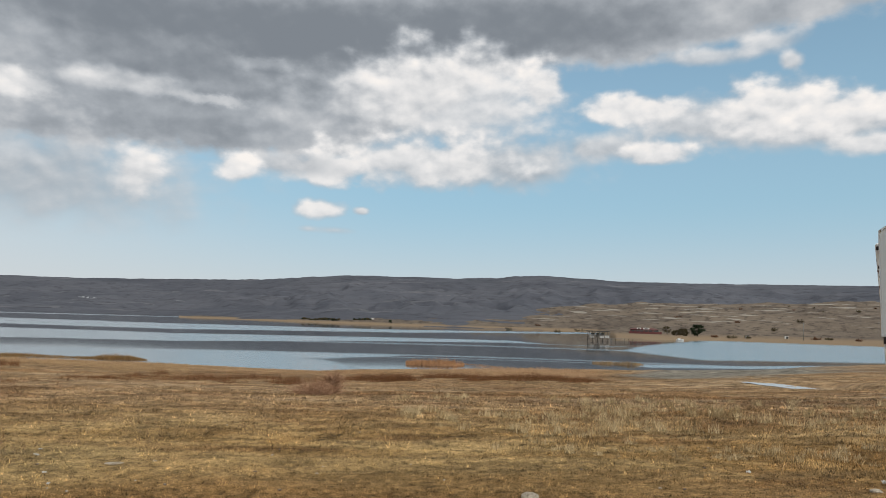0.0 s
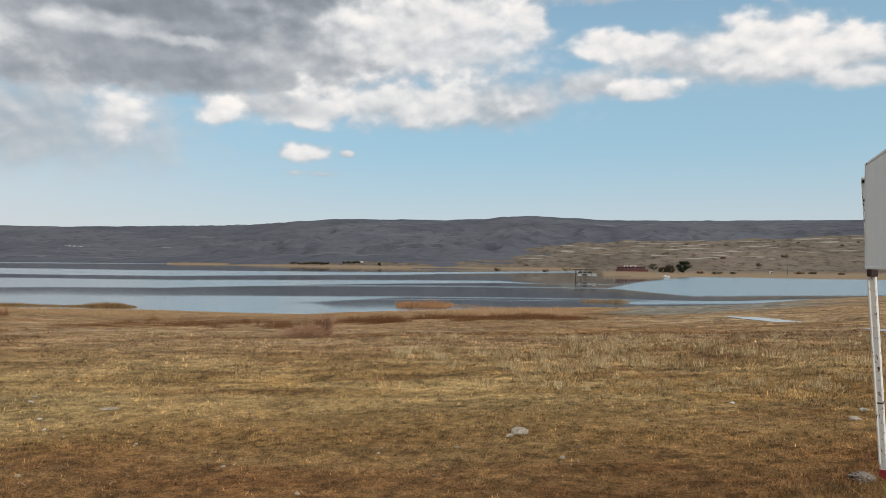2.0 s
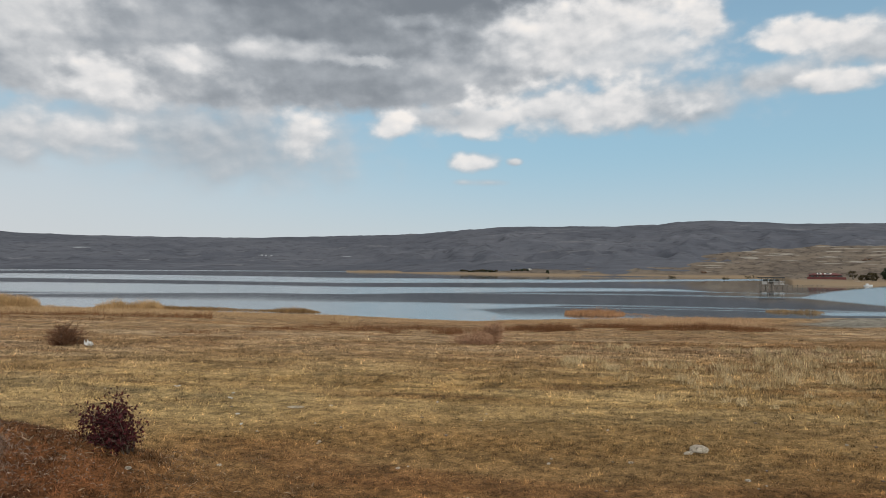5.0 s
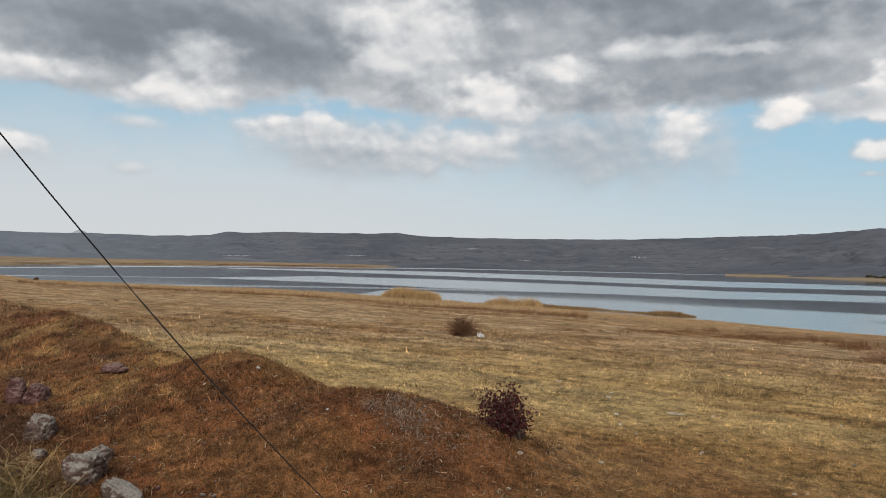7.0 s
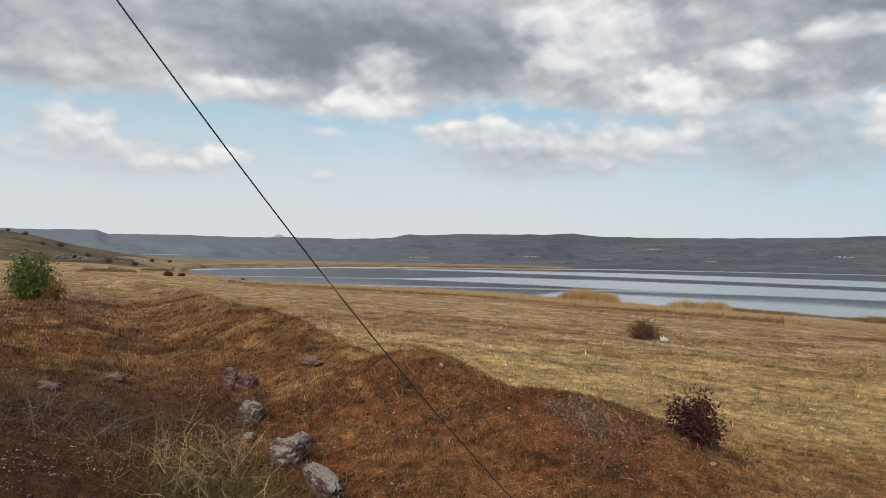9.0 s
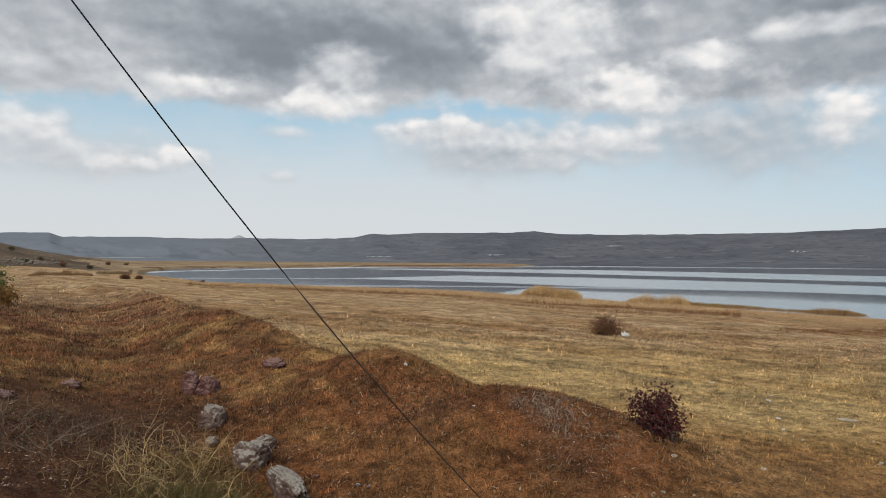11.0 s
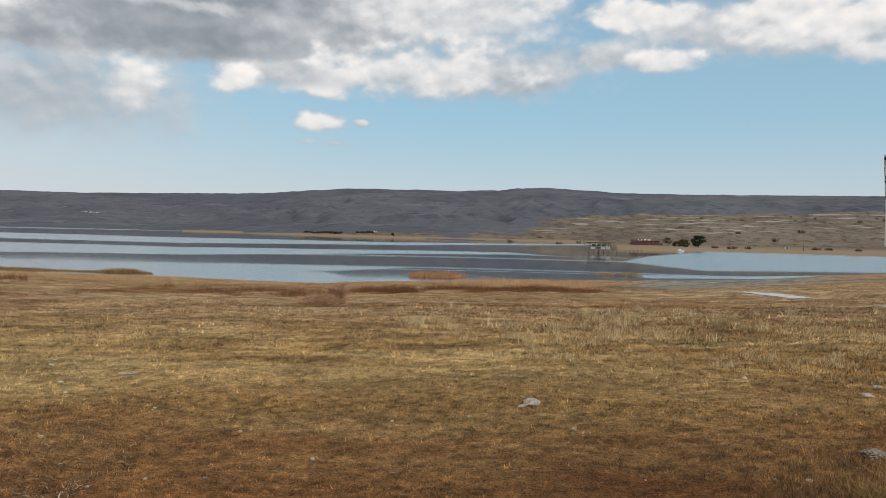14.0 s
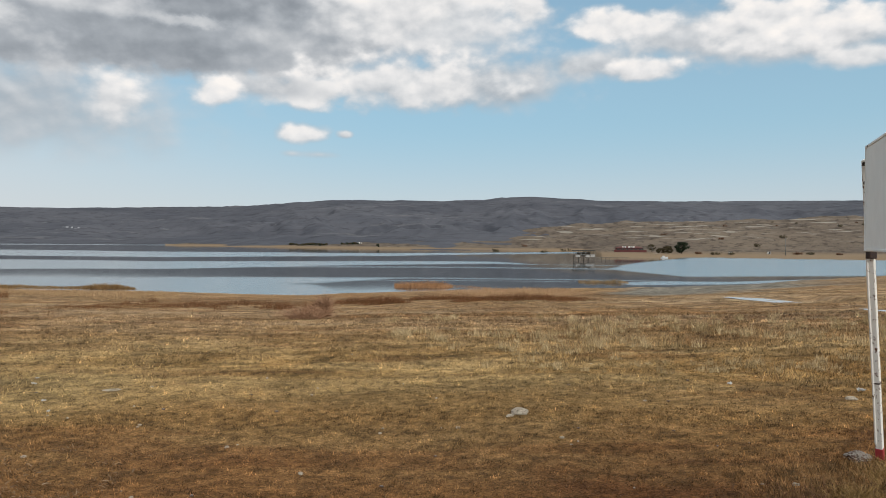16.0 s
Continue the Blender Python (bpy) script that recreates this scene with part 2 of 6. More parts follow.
def mesh_object(name, verts, faces, mat, parent=None, smooth=False, tints=None):
    """verts: n x 3, faces: m x 3 or m x 4 arrays. tints: colours, one a vertex."""
    verts, faces = np.asarray(verts, np.float32), np.asarray(faces, np.int32)
    me = bpy.data.meshes.new(name)
    k = faces.shape[1]
    me.vertices.add(len(verts))
    me.vertices.foreach_set("co", verts.ravel())
    me.loops.add(faces.size)
    me.loops.foreach_set("vertex_index", faces.ravel())
    me.polygons.add(len(faces))
    me.polygons.foreach_set("loop_start", np.arange(0, faces.size, k, dtype=np.int32))
    me.polygons.foreach_set("loop_total", np.full(len(faces), k, np.int32))
    if tints is not None:
        layer = me.color_attributes.new("tint", "FLOAT_COLOR", "POINT")
        layer.data.foreach_set("color", np.c_[tints, np.ones(len(verts))].astype(np.float32).ravel())
    me.update(calc_edges=True)
    me.polygons.foreach_set("use_smooth", np.full(len(faces), smooth))
    me.materials.append(mat)
    ob = new(name, me)
    if parent is not None:
        ob.parent = parent
    return ob


def part(name, bm, mat, parent, label="", smooth=False):
    """One mesh object out of a bmesh, under a thing or a part."""
    me = bpy.data.meshes.new(name)
    bm.to_mesh(me)
    bm.free()
    me.polygons.foreach_set("use_smooth", np.full(len(me.polygons), smooth))
    me.materials.append(mat)
    ob = new(name, me)
    ob.parent = parent
    return tagged(ob, label)


def empty(name, m, label, category, group=""):
    ob = new(name)
    ob.empty_display_size = 0.1
    ob.matrix_world = m
    return tagged(ob, label, category, group)


def add_box(bm, centre, size, turn=None, bevel=0.0):
    made = bmesh.ops.create_cube(bm, size=1.0)["verts"]
    bmesh.ops.scale(bm, verts=made, vec=size)
    if bevel:
        edges = list({e for v in made for e in v.link_edges})
        out = bmesh.ops.bevel(bm, geom=edges, offset=bevel, segments=1, affect="EDGES")
        made = list({v for f in out["faces"] for v in f.verts} | {v for v in made if v.is_valid})
    if turn is not None:
        bmesh.ops.transform(bm, matrix=turn, verts=made)
    bmesh.ops.translate(bm, verts=made, vec=centre)
    return made


def add_tube(bm, points, radii, sides=6):
    """A round, tapering limb along the points."""
    rings = []
    pts = [Vector(p) for p in points]
    for i, p in enumerate(pts):
        d = (pts[min(i + 1, len(pts) - 1)] - pts[max(i - 1, 0)]).normalized()
        a = d.orthogonal().normalized()
        b = d.cross(a)
        r = radii[i] if isinstance(radii, (list, tuple)) else radii
        rings.append([bm.verts.new(p + r * (a * math.cos(2 * math.pi * k / sides) + b * math.sin(2 * math.pi * k / sides))) for k in range(sides)])
    for r0, r1 in zip(rings, rings[1:]):
        for k in range(sides):
            bm.faces.new((r0[k], r0[(k + 1) % sides], r1[(k + 1) % sides], r1[k]))
    bm.faces.new(rings[0][::-1])
    bm.faces.new(rings[-1])


# ---- the lie of the land, round the standing point ----
SHORE_AZ = [-90, -85, -80, -77, -70.8, -59.3, -50, -44, -31, -21.6, -9.6, -3, 8, 15, 20, 25, 31, 36, 45, 60]
SHORE_D = [9000, 2500, 700, 330, 182, 143, 121, 104, 88, 77, 69.5, 73, 80, 86, 93, 106, 132, 170, 600, 9000]


def polar(x, y):
    return np.degrees(np.arctan2(x, y)), np.hypot(x, y)


def shore_distance(az):
    return np.exp(np.interp(az, SHORE_AZ, np.log(SHORE_D)))


# the low earth bank: how far its crest lies, and how high it stands over the field
BANK_X = [2.8, 3.3, 3.9, 4.3, 4.9, 5.3, 5.9, 6.5, 7.2, 7.9, 8.8, 9.7, 11.2, 13.1, 14.6, 17.0, 23.4, 36.0, 46.0, 70.0]
BANK_H = [0.0, 0.12, 0.36, 0.45, 0.58, 0.55, 0.42, 0.42, 0.56, 0.64, 0.50, 0.34, 0.38, 0.58, 0.70, 0.68, 0.55, 0.55, 0.5, 0.0]


def bank_crest(x):
    return np.interp(-x, [3.0, 5.0, 8.5, 15.0, 24.0, 40.0], [5.3, 4.9, 5.3, 6.1, 7.7, 10.5]) + 0.25 * fbm(x, 0 * x, 2.5, 2, 8)


HOLLOWS = [(19.45, 38.8, 2.3, 3.9, 1.93), (16.75, 25.6, 0.9, 1.7, 2.63), (30.0, 76.0, 9.0, 3.0, 0.42)]


def ground_z(x, y):
    """Height of the near land over the lake."""
    x, y = np.asarray(x, float), np.asarray(y, float)
    az, d = polar(x, y)
    dn = shore_distance(az) * (1 + 0.05 * fbm(x, y, 14, 3, 5))
    fall = np.where(y > -5, 1.0, 0.0)
    z = 3.4 * (1 - d / dn)
    z = np.where(d > dn, -np.minimum(1.5, (d - dn) * 0.06), z)
    z = np.where(fall > 0, z, 3.4)
    land = smoothstep(0.0, 0.6, z)
    z = z + land * (0.05 * fbm(x, y, 4.0, 3, 1) + 0.03 * fbm(x, y, 0.8, 3, 2) + 0.12 * fbm(x, y, 18.0, 2, 3))
    # the low earth bank, crest fitted to the view, and the dip before it
    crest = bank_crest(x)
    swell = np.interp(-x, BANK_X, BANK_H)
    hump = swell * (0.93 + 0.12 * fbm(x, y, 1.5, 3, 9)) + np.minimum(swell, 0.5) * 0.16 * fbm(x, y, 0.55, 3, 10)
    hump = hump * np.exp(-((y - crest) / np.where(y > crest, 0.8, 1.35)) ** 2)
    dip = -0.2 * smoothstep(3.0, 4.6, -x) * smoothstep(60, 24, -x) * np.exp(-((y - crest + 2.8) / 1.2) ** 2)
    rough = smoothstep(9.0, 5.0, y) * smoothstep(-2.0, -4.0, x) * smoothstep(-60, -30, x)
    z = z + hump + dip + rough * (0.06 * fbm(x, y, 0.38, 3, 11) + 0.04 * np.abs(fbm(x, y, 0.16, 2, 12)))
    # the shoulder of the road, which climbs away
    z = z + 1.25 * smoothstep(1.3, -1.4, y - 0.5 * fbm(x, y, 3.0, 2, 4)) * smoothstep(-3.5, -15.0, x) * smoothstep(-120, -40, x)
    # level hollows that hold rain water
    for px, py, rx, ry, level in HOLLOWS:
        near = smoothstep(1.5, 0.9, np.hypot((x - px) / rx, (y - py) / ry))
        z = z * (1 - near) + near * (level + 0.03 * fbm(x, y, 0.9, 2, 15))
    return z


def fan(radii, angles, height):
    """Verts and faces of a sheet over rings and bearings; height takes x and y."""
    r, a = np.meshgrid(radii, np.radians(angles), indexing="ij")
    x, y = r * np.sin(a), r * np.cos(a)
    verts = np.stack([x, y, height(x, y)], -1).reshape(-1, 3)
    n, m = r.shape
    i = np.arange(n * m).reshape(n, m)
    faces = np.stack([i[:-1, :-1], i[:-1, 1:], i[1:, 1:], i[1:, :-1]], -1).reshape(-1, 4)
    return verts, faces


def blend(a, b, t):
    t = np.asarray(t)[..., None]
    return np.asarray(a) * (1 - t) + np.asarray(b) * t


STRAW, TAN, RUST, OLIVE, MUD, UMBER = ((0.43, 0.298, 0.158), (0.345, 0.204, 0.088), (0.180, 0.078, 0.036),
                                       (0.330, 0.218, 0.108), (0.25, 0.245, 0.20), (0.135, 0.072, 0.034))


def mud_flat(x, y):
    """The bare grey-green mud at the head of the bay, 0 to 1."""
    az, d = polar(x, y)
    t = d / shore_distance(az)
    return smoothstep(0.54, 0.66, t + 0.16 * fbm(x, y, 8, 3, 29)) * smoothstep(13.0, 16.5, az + 3 * fbm(x, y, 6, 2, 36)) * smoothstep(33, 26, az + 5 * fbm(x, y, 6, 2, 37))


def bare_shoulder(x, y):
    """The bare dark soil of the road's shoulder, 0 to 1."""
    az, d = polar(x, y)
    return smoothstep(-0.25, 0.4, -0.36 * x - y + 0.9 * fbm(x, y, 1.2, 3, 30)) * smoothstep(-1.4, -3.4, x + fbm(x, y, 1.6, 3, 47)) * smoothstep(14, 8, d) * smoothstep(-6.0, -2.5, y + fbm(x, y, 1.5, 3, 48))


def bare_red_patch(x, y):
    """The bare, darker red patch near the sign, 0 to 1."""
    return smoothstep(1.0, 0.35, np.hypot((x - 1.45) / 1.0, (y - 5.35) / 0.8) + 1.1 * fbm(x, y, 0.8, 3, 40))


def field_tint(x, y, speckle=0.35):
    """The colour of soil and dry grass at a place, by patches and distance."""
    az, d = polar(x, y)
    dn = shore_distance(az)
    c = blend(TAN, STRAW, smoothstep(-0.35, 0.45, fbm(x, y * 2.6, 9.0, 5, 21)))
    c = blend(c, OLIVE, 0.7 * smoothstep(-0.1, 0.28, fbm(x, y * 1.6, 5.0, 4, 22)))
    c = blend(c, np.array(RUST) * 1.2, 0.35 * smoothstep(0.1, 0.3, fbm(x * 0.6, y * 2.4, 2.2, 4, 23)))
    c = blend(c, np.array(STRAW) * 1.3, 0.6 * smoothstep(0.12, 0.28, fbm(x, y, 1.7, 4, 45)) * smoothstep(7, 13, d))
    c = blend(c, UMBER, 0.18 * smoothstep(0.18, 0.36, fbm(x, y, 0.6, 4, 46)) * smoothstep(7, 12, d))
    near = smoothstep(12.0, 3.8, d + 2.0 * fbm(x, y, 2.5, 3, 24))
    c = blend(c, np.array(RUST) * (1.02, 0.92, 0.85), 0.80 * near)
    bare_red = bare_red_patch(x, y)
    c = blend(c, np.array(RUST) * 0.8, 0.8 * bare_red)
    over = y - bank_crest(x) + 1.5 * fbm(x, y, 1.1, 4, 26)
    bank = smoothstep(-2.7, -3.9, x + 0.8 * fbm(x, y, 2, 2, 25)) * smoothstep(1.2, -0.5, over) * smoothstep(-52, -20, x)
    thatch = smoothstep(-0.12, 0.30, fbm(x, y * 1.5, 1.0, 5, 33, 0.62)) * (0.30 + 0.70 * smoothstep(5.6, 8.0, -x))
    earth = blend(np.array((0.192, 0.078, 0.038)), np.array((0.122, 0.053, 0.030)), smoothstep(-0.1, 0.25, fbm(x, y, 0.7, 3, 49)))
    c = blend(c, blend(earth, np.array((0.295, 0.170, 0.080)), thatch), 0.93 * bank)
    bare = bank * smoothstep(0.45, 0.8, np.interp(-x, BANK_X, BANK_H) / 0.64) * np.exp(-((over + 0.1) / 0.35) ** 2) * smoothstep(12, 9, -x)
    c = blend(c, np.array((0.120, 0.046, 0.024)), 0.6 * bare)
    lawn = smoothstep(0.5, 3.0, over) * smoothstep(3.5, 5.5, -x) * smoothstep(26, 14, d)
    c = blend(c, np.array((0.52, 0.385, 0.215)), 0.6 * lawn * (0.7 + 0.6 * fbm(x, y * 1.8, 1.6, 3, 50)))
    track = smoothstep(0.34, 0.12, np.abs(y - 10.7 - 0.5 * fbm(x, 0 * x, 3, 2, 34))) * smoothstep(-15, -12, x) * smoothstep(-4.5, -6.5, x) * smoothstep(-0.1, 0.15, fbm(x, y, 0.6, 3, 35))
    c = blend(c, np.array((0.10, 0.08, 0.06)), 0.8 * track)
    grit = bare_shoulder(x, y)
    c = blend(c, np.array((0.078, 0.037, 0.024)), 0.92 * grit)
    t = d / dn
    strip = smoothstep(0.55, 0.66, t) * smoothstep(0.86, 0.72, t) * smoothstep(-0.15, 0.2, fbm(x * 0.5, y, 6, 3, 28))
    c = blend(c, UMBER, 0.5 * strip * smoothstep(-70, -50, az))
    wet = mud_flat(x, y)
    c = blend(c, MUD, 0.85 * wet)
    pale = smoothstep(0.05, 0.3, fbm(x * 0.3, y * 1.5, 2.0, 4, 55)) * smoothstep(8, 13, d) * smoothstep(0.62, 0.5, t)
    c = blend(c, np.array((0.54, 0.40, 0.235)), 0.5 * pale * (1 - bank))
    # coarser speckle joins in farther from the standing point
    crisp = (1 + speckle * fbm(x, y, 0.06, 2, 38) + 0.75 * fbm(x, y * 1.3, 0.16, 3, 39) * smoothstep(2.5, 6, d)
             + 0.65 * fbm(x, y * 1.6, 0.7, 2, 56) * smoothstep(7, 14, d))
    # colour turns bluer with distance from the standing point
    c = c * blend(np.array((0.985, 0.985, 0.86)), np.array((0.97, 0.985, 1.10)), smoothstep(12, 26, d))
    return c * (0.735, 0.715, 0.665) * np.clip(crisp, 0.3, 1.9)[..., None]


# ---- materials ----
def material(name):
    mat = bpy.data.materials.new(name)
    mat.use_nodes = True
    mat.node_tree.nodes.clear()
    gr = Graph(mat.node_tree)
    b = gr.node("ShaderNodeBsdfPrincipled")
    gr.tree.links.new(b.outputs[0], gr.node("ShaderNodeOutputMaterial").inputs[0])
    return mat, gr, b


def here(gr):
    return gr.node("ShaderNodeNewGeometry").outputs["Position"]


def local(gr):
    return gr.node("ShaderNodeTexCoord").outputs["Object"]


def tint_material(name, rough=0.9, grain=40.0, spread=0.5, relief=0.0, transmit=False):
    """Colour from the mesh's tint, varied by fine grain and from piece to piece."""
    mat, gr, b = material(name)
    tint = gr.node("ShaderNodeAttribute", attribute_name="tint").outputs["Color"]
    p = here(gr)
    fine = gr.noise(p, grain, 4.0, 0.65)
    gain = gr.line(fine, 0.3, 0.7, 1 - spread, 1 + spread)
    island = gr.node("ShaderNodeNewGeometry").outputs["Random Per Island"]
    if transmit:
        gain = gr.mul(gain, gr.line(island, 0.0, 1.0, 0.72, 1.3))
    gr.put(b.inputs["Base Color"], gr.vmath("SCALE", tint))
    scale = b.inputs["Base Color"].links[0].from_node
    gr.put(scale.inputs["Scale"], gain)
    b.inputs["Roughness"].default_value = rough
    b.inputs["Specular IOR Level"].default_value = 0.15
    if relief:
        gr.put(b.inputs["Normal"], gr.bump(fine, 0.8, relief))
    return mat


def plain_material(name, a, b_, grain=30.0, rough=0.7, metal=0.0, relief=0.002, spec=0.3, world_space=False):
    """Two shades of one colour in stains of two sizes, with fine relief."""
    mat, gr, b = material(name)
    p = here(gr) if world_space else local(gr)
    big, fine = gr.noise(p, grain * 0.15, 3.0), gr.noise(p, grain, 5.0, 0.65)
    f = gr.smooth(gr.add(gr.mul(big, 0.6), gr.mul(fine, 0.5)), 0.4, 0.7)
    gr.put(b.inputs["Base Color"], gr.mix(f, a, b_))
    gr.put(b.inputs["Roughness"], gr.line(fine, 0.3, 0.7, rough - 0.08, min(1.0, rough + 0.08)))
    b.inputs["Metallic"].default_value = metal
    b.inputs["Specular IOR Level"].default_value = spec
    if relief:
        gr.put(b.inputs["Normal"], gr.bump(fine, 0.7, relief))
    return mat


def leaf_material(name, a, b_, rough=0.7):
    mat, gr, b = material(name)
    island = gr.node("ShaderNodeNewGeometry").outputs["Random Per Island"]
    c = gr.mix(island, a, b_)
    gr.put(b.inputs["Base Color"], c)
    b.inputs["Roughness"].default_value = rough
    b.inputs["Specular IOR Level"].default_value = 0.2
    return mat


def ground_material():
    mat, gr, b = material("dry_field_soil")
    tint = gr.node("ShaderNodeAttribute", attribute_name="tint").outputs["Color"]
    p = here(gr)
    fine, mid, clods = gr.noise(p, 42.0, 5.0, 0.75), gr.noise(p, 3.2, 4.0, 0.6), gr.noise(p, 15.0, 4.0, 0.7)
    px, py, pz = gr.split(p)
    streak = gr.noise(gr.combine(gr.mul(px, 0.25), gr.mul(py, 1.1), pz), 1.3, 4.0, 0.6)
    gain = gr.mul(gr.line(fine, 0.34, 0.66, 0.35, 1.75), gr.line(clods, 0.35, 0.65, 0.75, 1.4))
    gain = gr.mul(gain, gr.line(streak, 0.3, 0.7, 0.9, 1.1))
    sc = gr.node("ShaderNodeVectorMath", operation="SCALE")
    gr.put(sc.inputs[0], tint)
    gr.put(sc.inputs["Scale"], gain)
    gr.put(b.inputs["Base Color"], sc.outputs[0])
    b.inputs["Roughness"].default_value = 0.95
    b.inputs["Specular IOR Level"].default_value = 0.1
    h = gr.add(gr.mul(fine, 0.3), gr.mul(clods, 0.7))
    gr.put(b.inputs["Normal"], gr.bump(h, 0.9, 0.06))
    return mat


def water_material():
    """Lake water: glassy calm, with wind-ruffled streaks laid out by sight angle."""
    mat, gr, b = material("lake_water")
    p = here(gr)
    px, py, pz = gr.split(p)
    wob = gr.sub(gr.noise(gr.combine(gr.mul(px, 0.012), gr.mul(py, 0.03), 0.0), 1.0, 4.0, 0.6), 0.5)
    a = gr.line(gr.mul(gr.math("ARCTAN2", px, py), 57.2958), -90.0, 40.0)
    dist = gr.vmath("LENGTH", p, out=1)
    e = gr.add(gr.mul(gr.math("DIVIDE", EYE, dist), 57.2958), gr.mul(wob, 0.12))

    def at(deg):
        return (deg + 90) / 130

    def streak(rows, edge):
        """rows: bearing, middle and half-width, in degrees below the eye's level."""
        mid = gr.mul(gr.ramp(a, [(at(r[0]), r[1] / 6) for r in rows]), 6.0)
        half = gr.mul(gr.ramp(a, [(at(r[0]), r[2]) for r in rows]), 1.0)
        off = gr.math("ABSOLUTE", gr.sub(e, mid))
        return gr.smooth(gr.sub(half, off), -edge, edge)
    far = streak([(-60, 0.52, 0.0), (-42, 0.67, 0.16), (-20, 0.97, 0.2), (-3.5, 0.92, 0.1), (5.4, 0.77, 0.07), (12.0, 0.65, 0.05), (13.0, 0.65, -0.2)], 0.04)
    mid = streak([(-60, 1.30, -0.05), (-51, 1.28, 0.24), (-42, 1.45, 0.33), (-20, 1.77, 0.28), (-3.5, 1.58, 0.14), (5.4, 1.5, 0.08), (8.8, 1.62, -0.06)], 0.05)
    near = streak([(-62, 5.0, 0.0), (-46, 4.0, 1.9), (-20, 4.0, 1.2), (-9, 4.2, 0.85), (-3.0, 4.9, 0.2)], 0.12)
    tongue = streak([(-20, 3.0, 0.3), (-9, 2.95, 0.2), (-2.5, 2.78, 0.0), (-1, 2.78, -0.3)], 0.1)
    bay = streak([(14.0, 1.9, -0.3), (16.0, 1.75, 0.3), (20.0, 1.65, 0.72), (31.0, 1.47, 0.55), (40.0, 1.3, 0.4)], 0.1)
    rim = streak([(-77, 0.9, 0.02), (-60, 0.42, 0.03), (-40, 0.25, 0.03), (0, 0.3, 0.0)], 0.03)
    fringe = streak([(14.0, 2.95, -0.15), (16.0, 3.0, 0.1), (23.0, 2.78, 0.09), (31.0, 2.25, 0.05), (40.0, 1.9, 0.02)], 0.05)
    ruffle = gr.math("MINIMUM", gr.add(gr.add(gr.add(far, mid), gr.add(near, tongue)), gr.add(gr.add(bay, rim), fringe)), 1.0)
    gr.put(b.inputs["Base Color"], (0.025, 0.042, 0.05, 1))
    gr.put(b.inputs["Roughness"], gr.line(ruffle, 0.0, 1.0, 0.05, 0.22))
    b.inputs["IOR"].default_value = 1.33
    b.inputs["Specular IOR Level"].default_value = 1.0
    # second clear coat on the streaks only, added to brighten their sky reflection
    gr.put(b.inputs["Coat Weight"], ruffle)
    b.inputs["Coat IOR"].default_value = 1.33
    b.inputs["Coat Roughness"].default_value = 0.24
    rip = gr.noise(gr.combine(gr.mul(px, 0.6), gr.mul(py, 1.2), 0.0), 2.2, 3.0, 0.6)
    gr.put(b.inputs["Normal"], gr.bump(rip, 0.02, 0.01))
    return mat


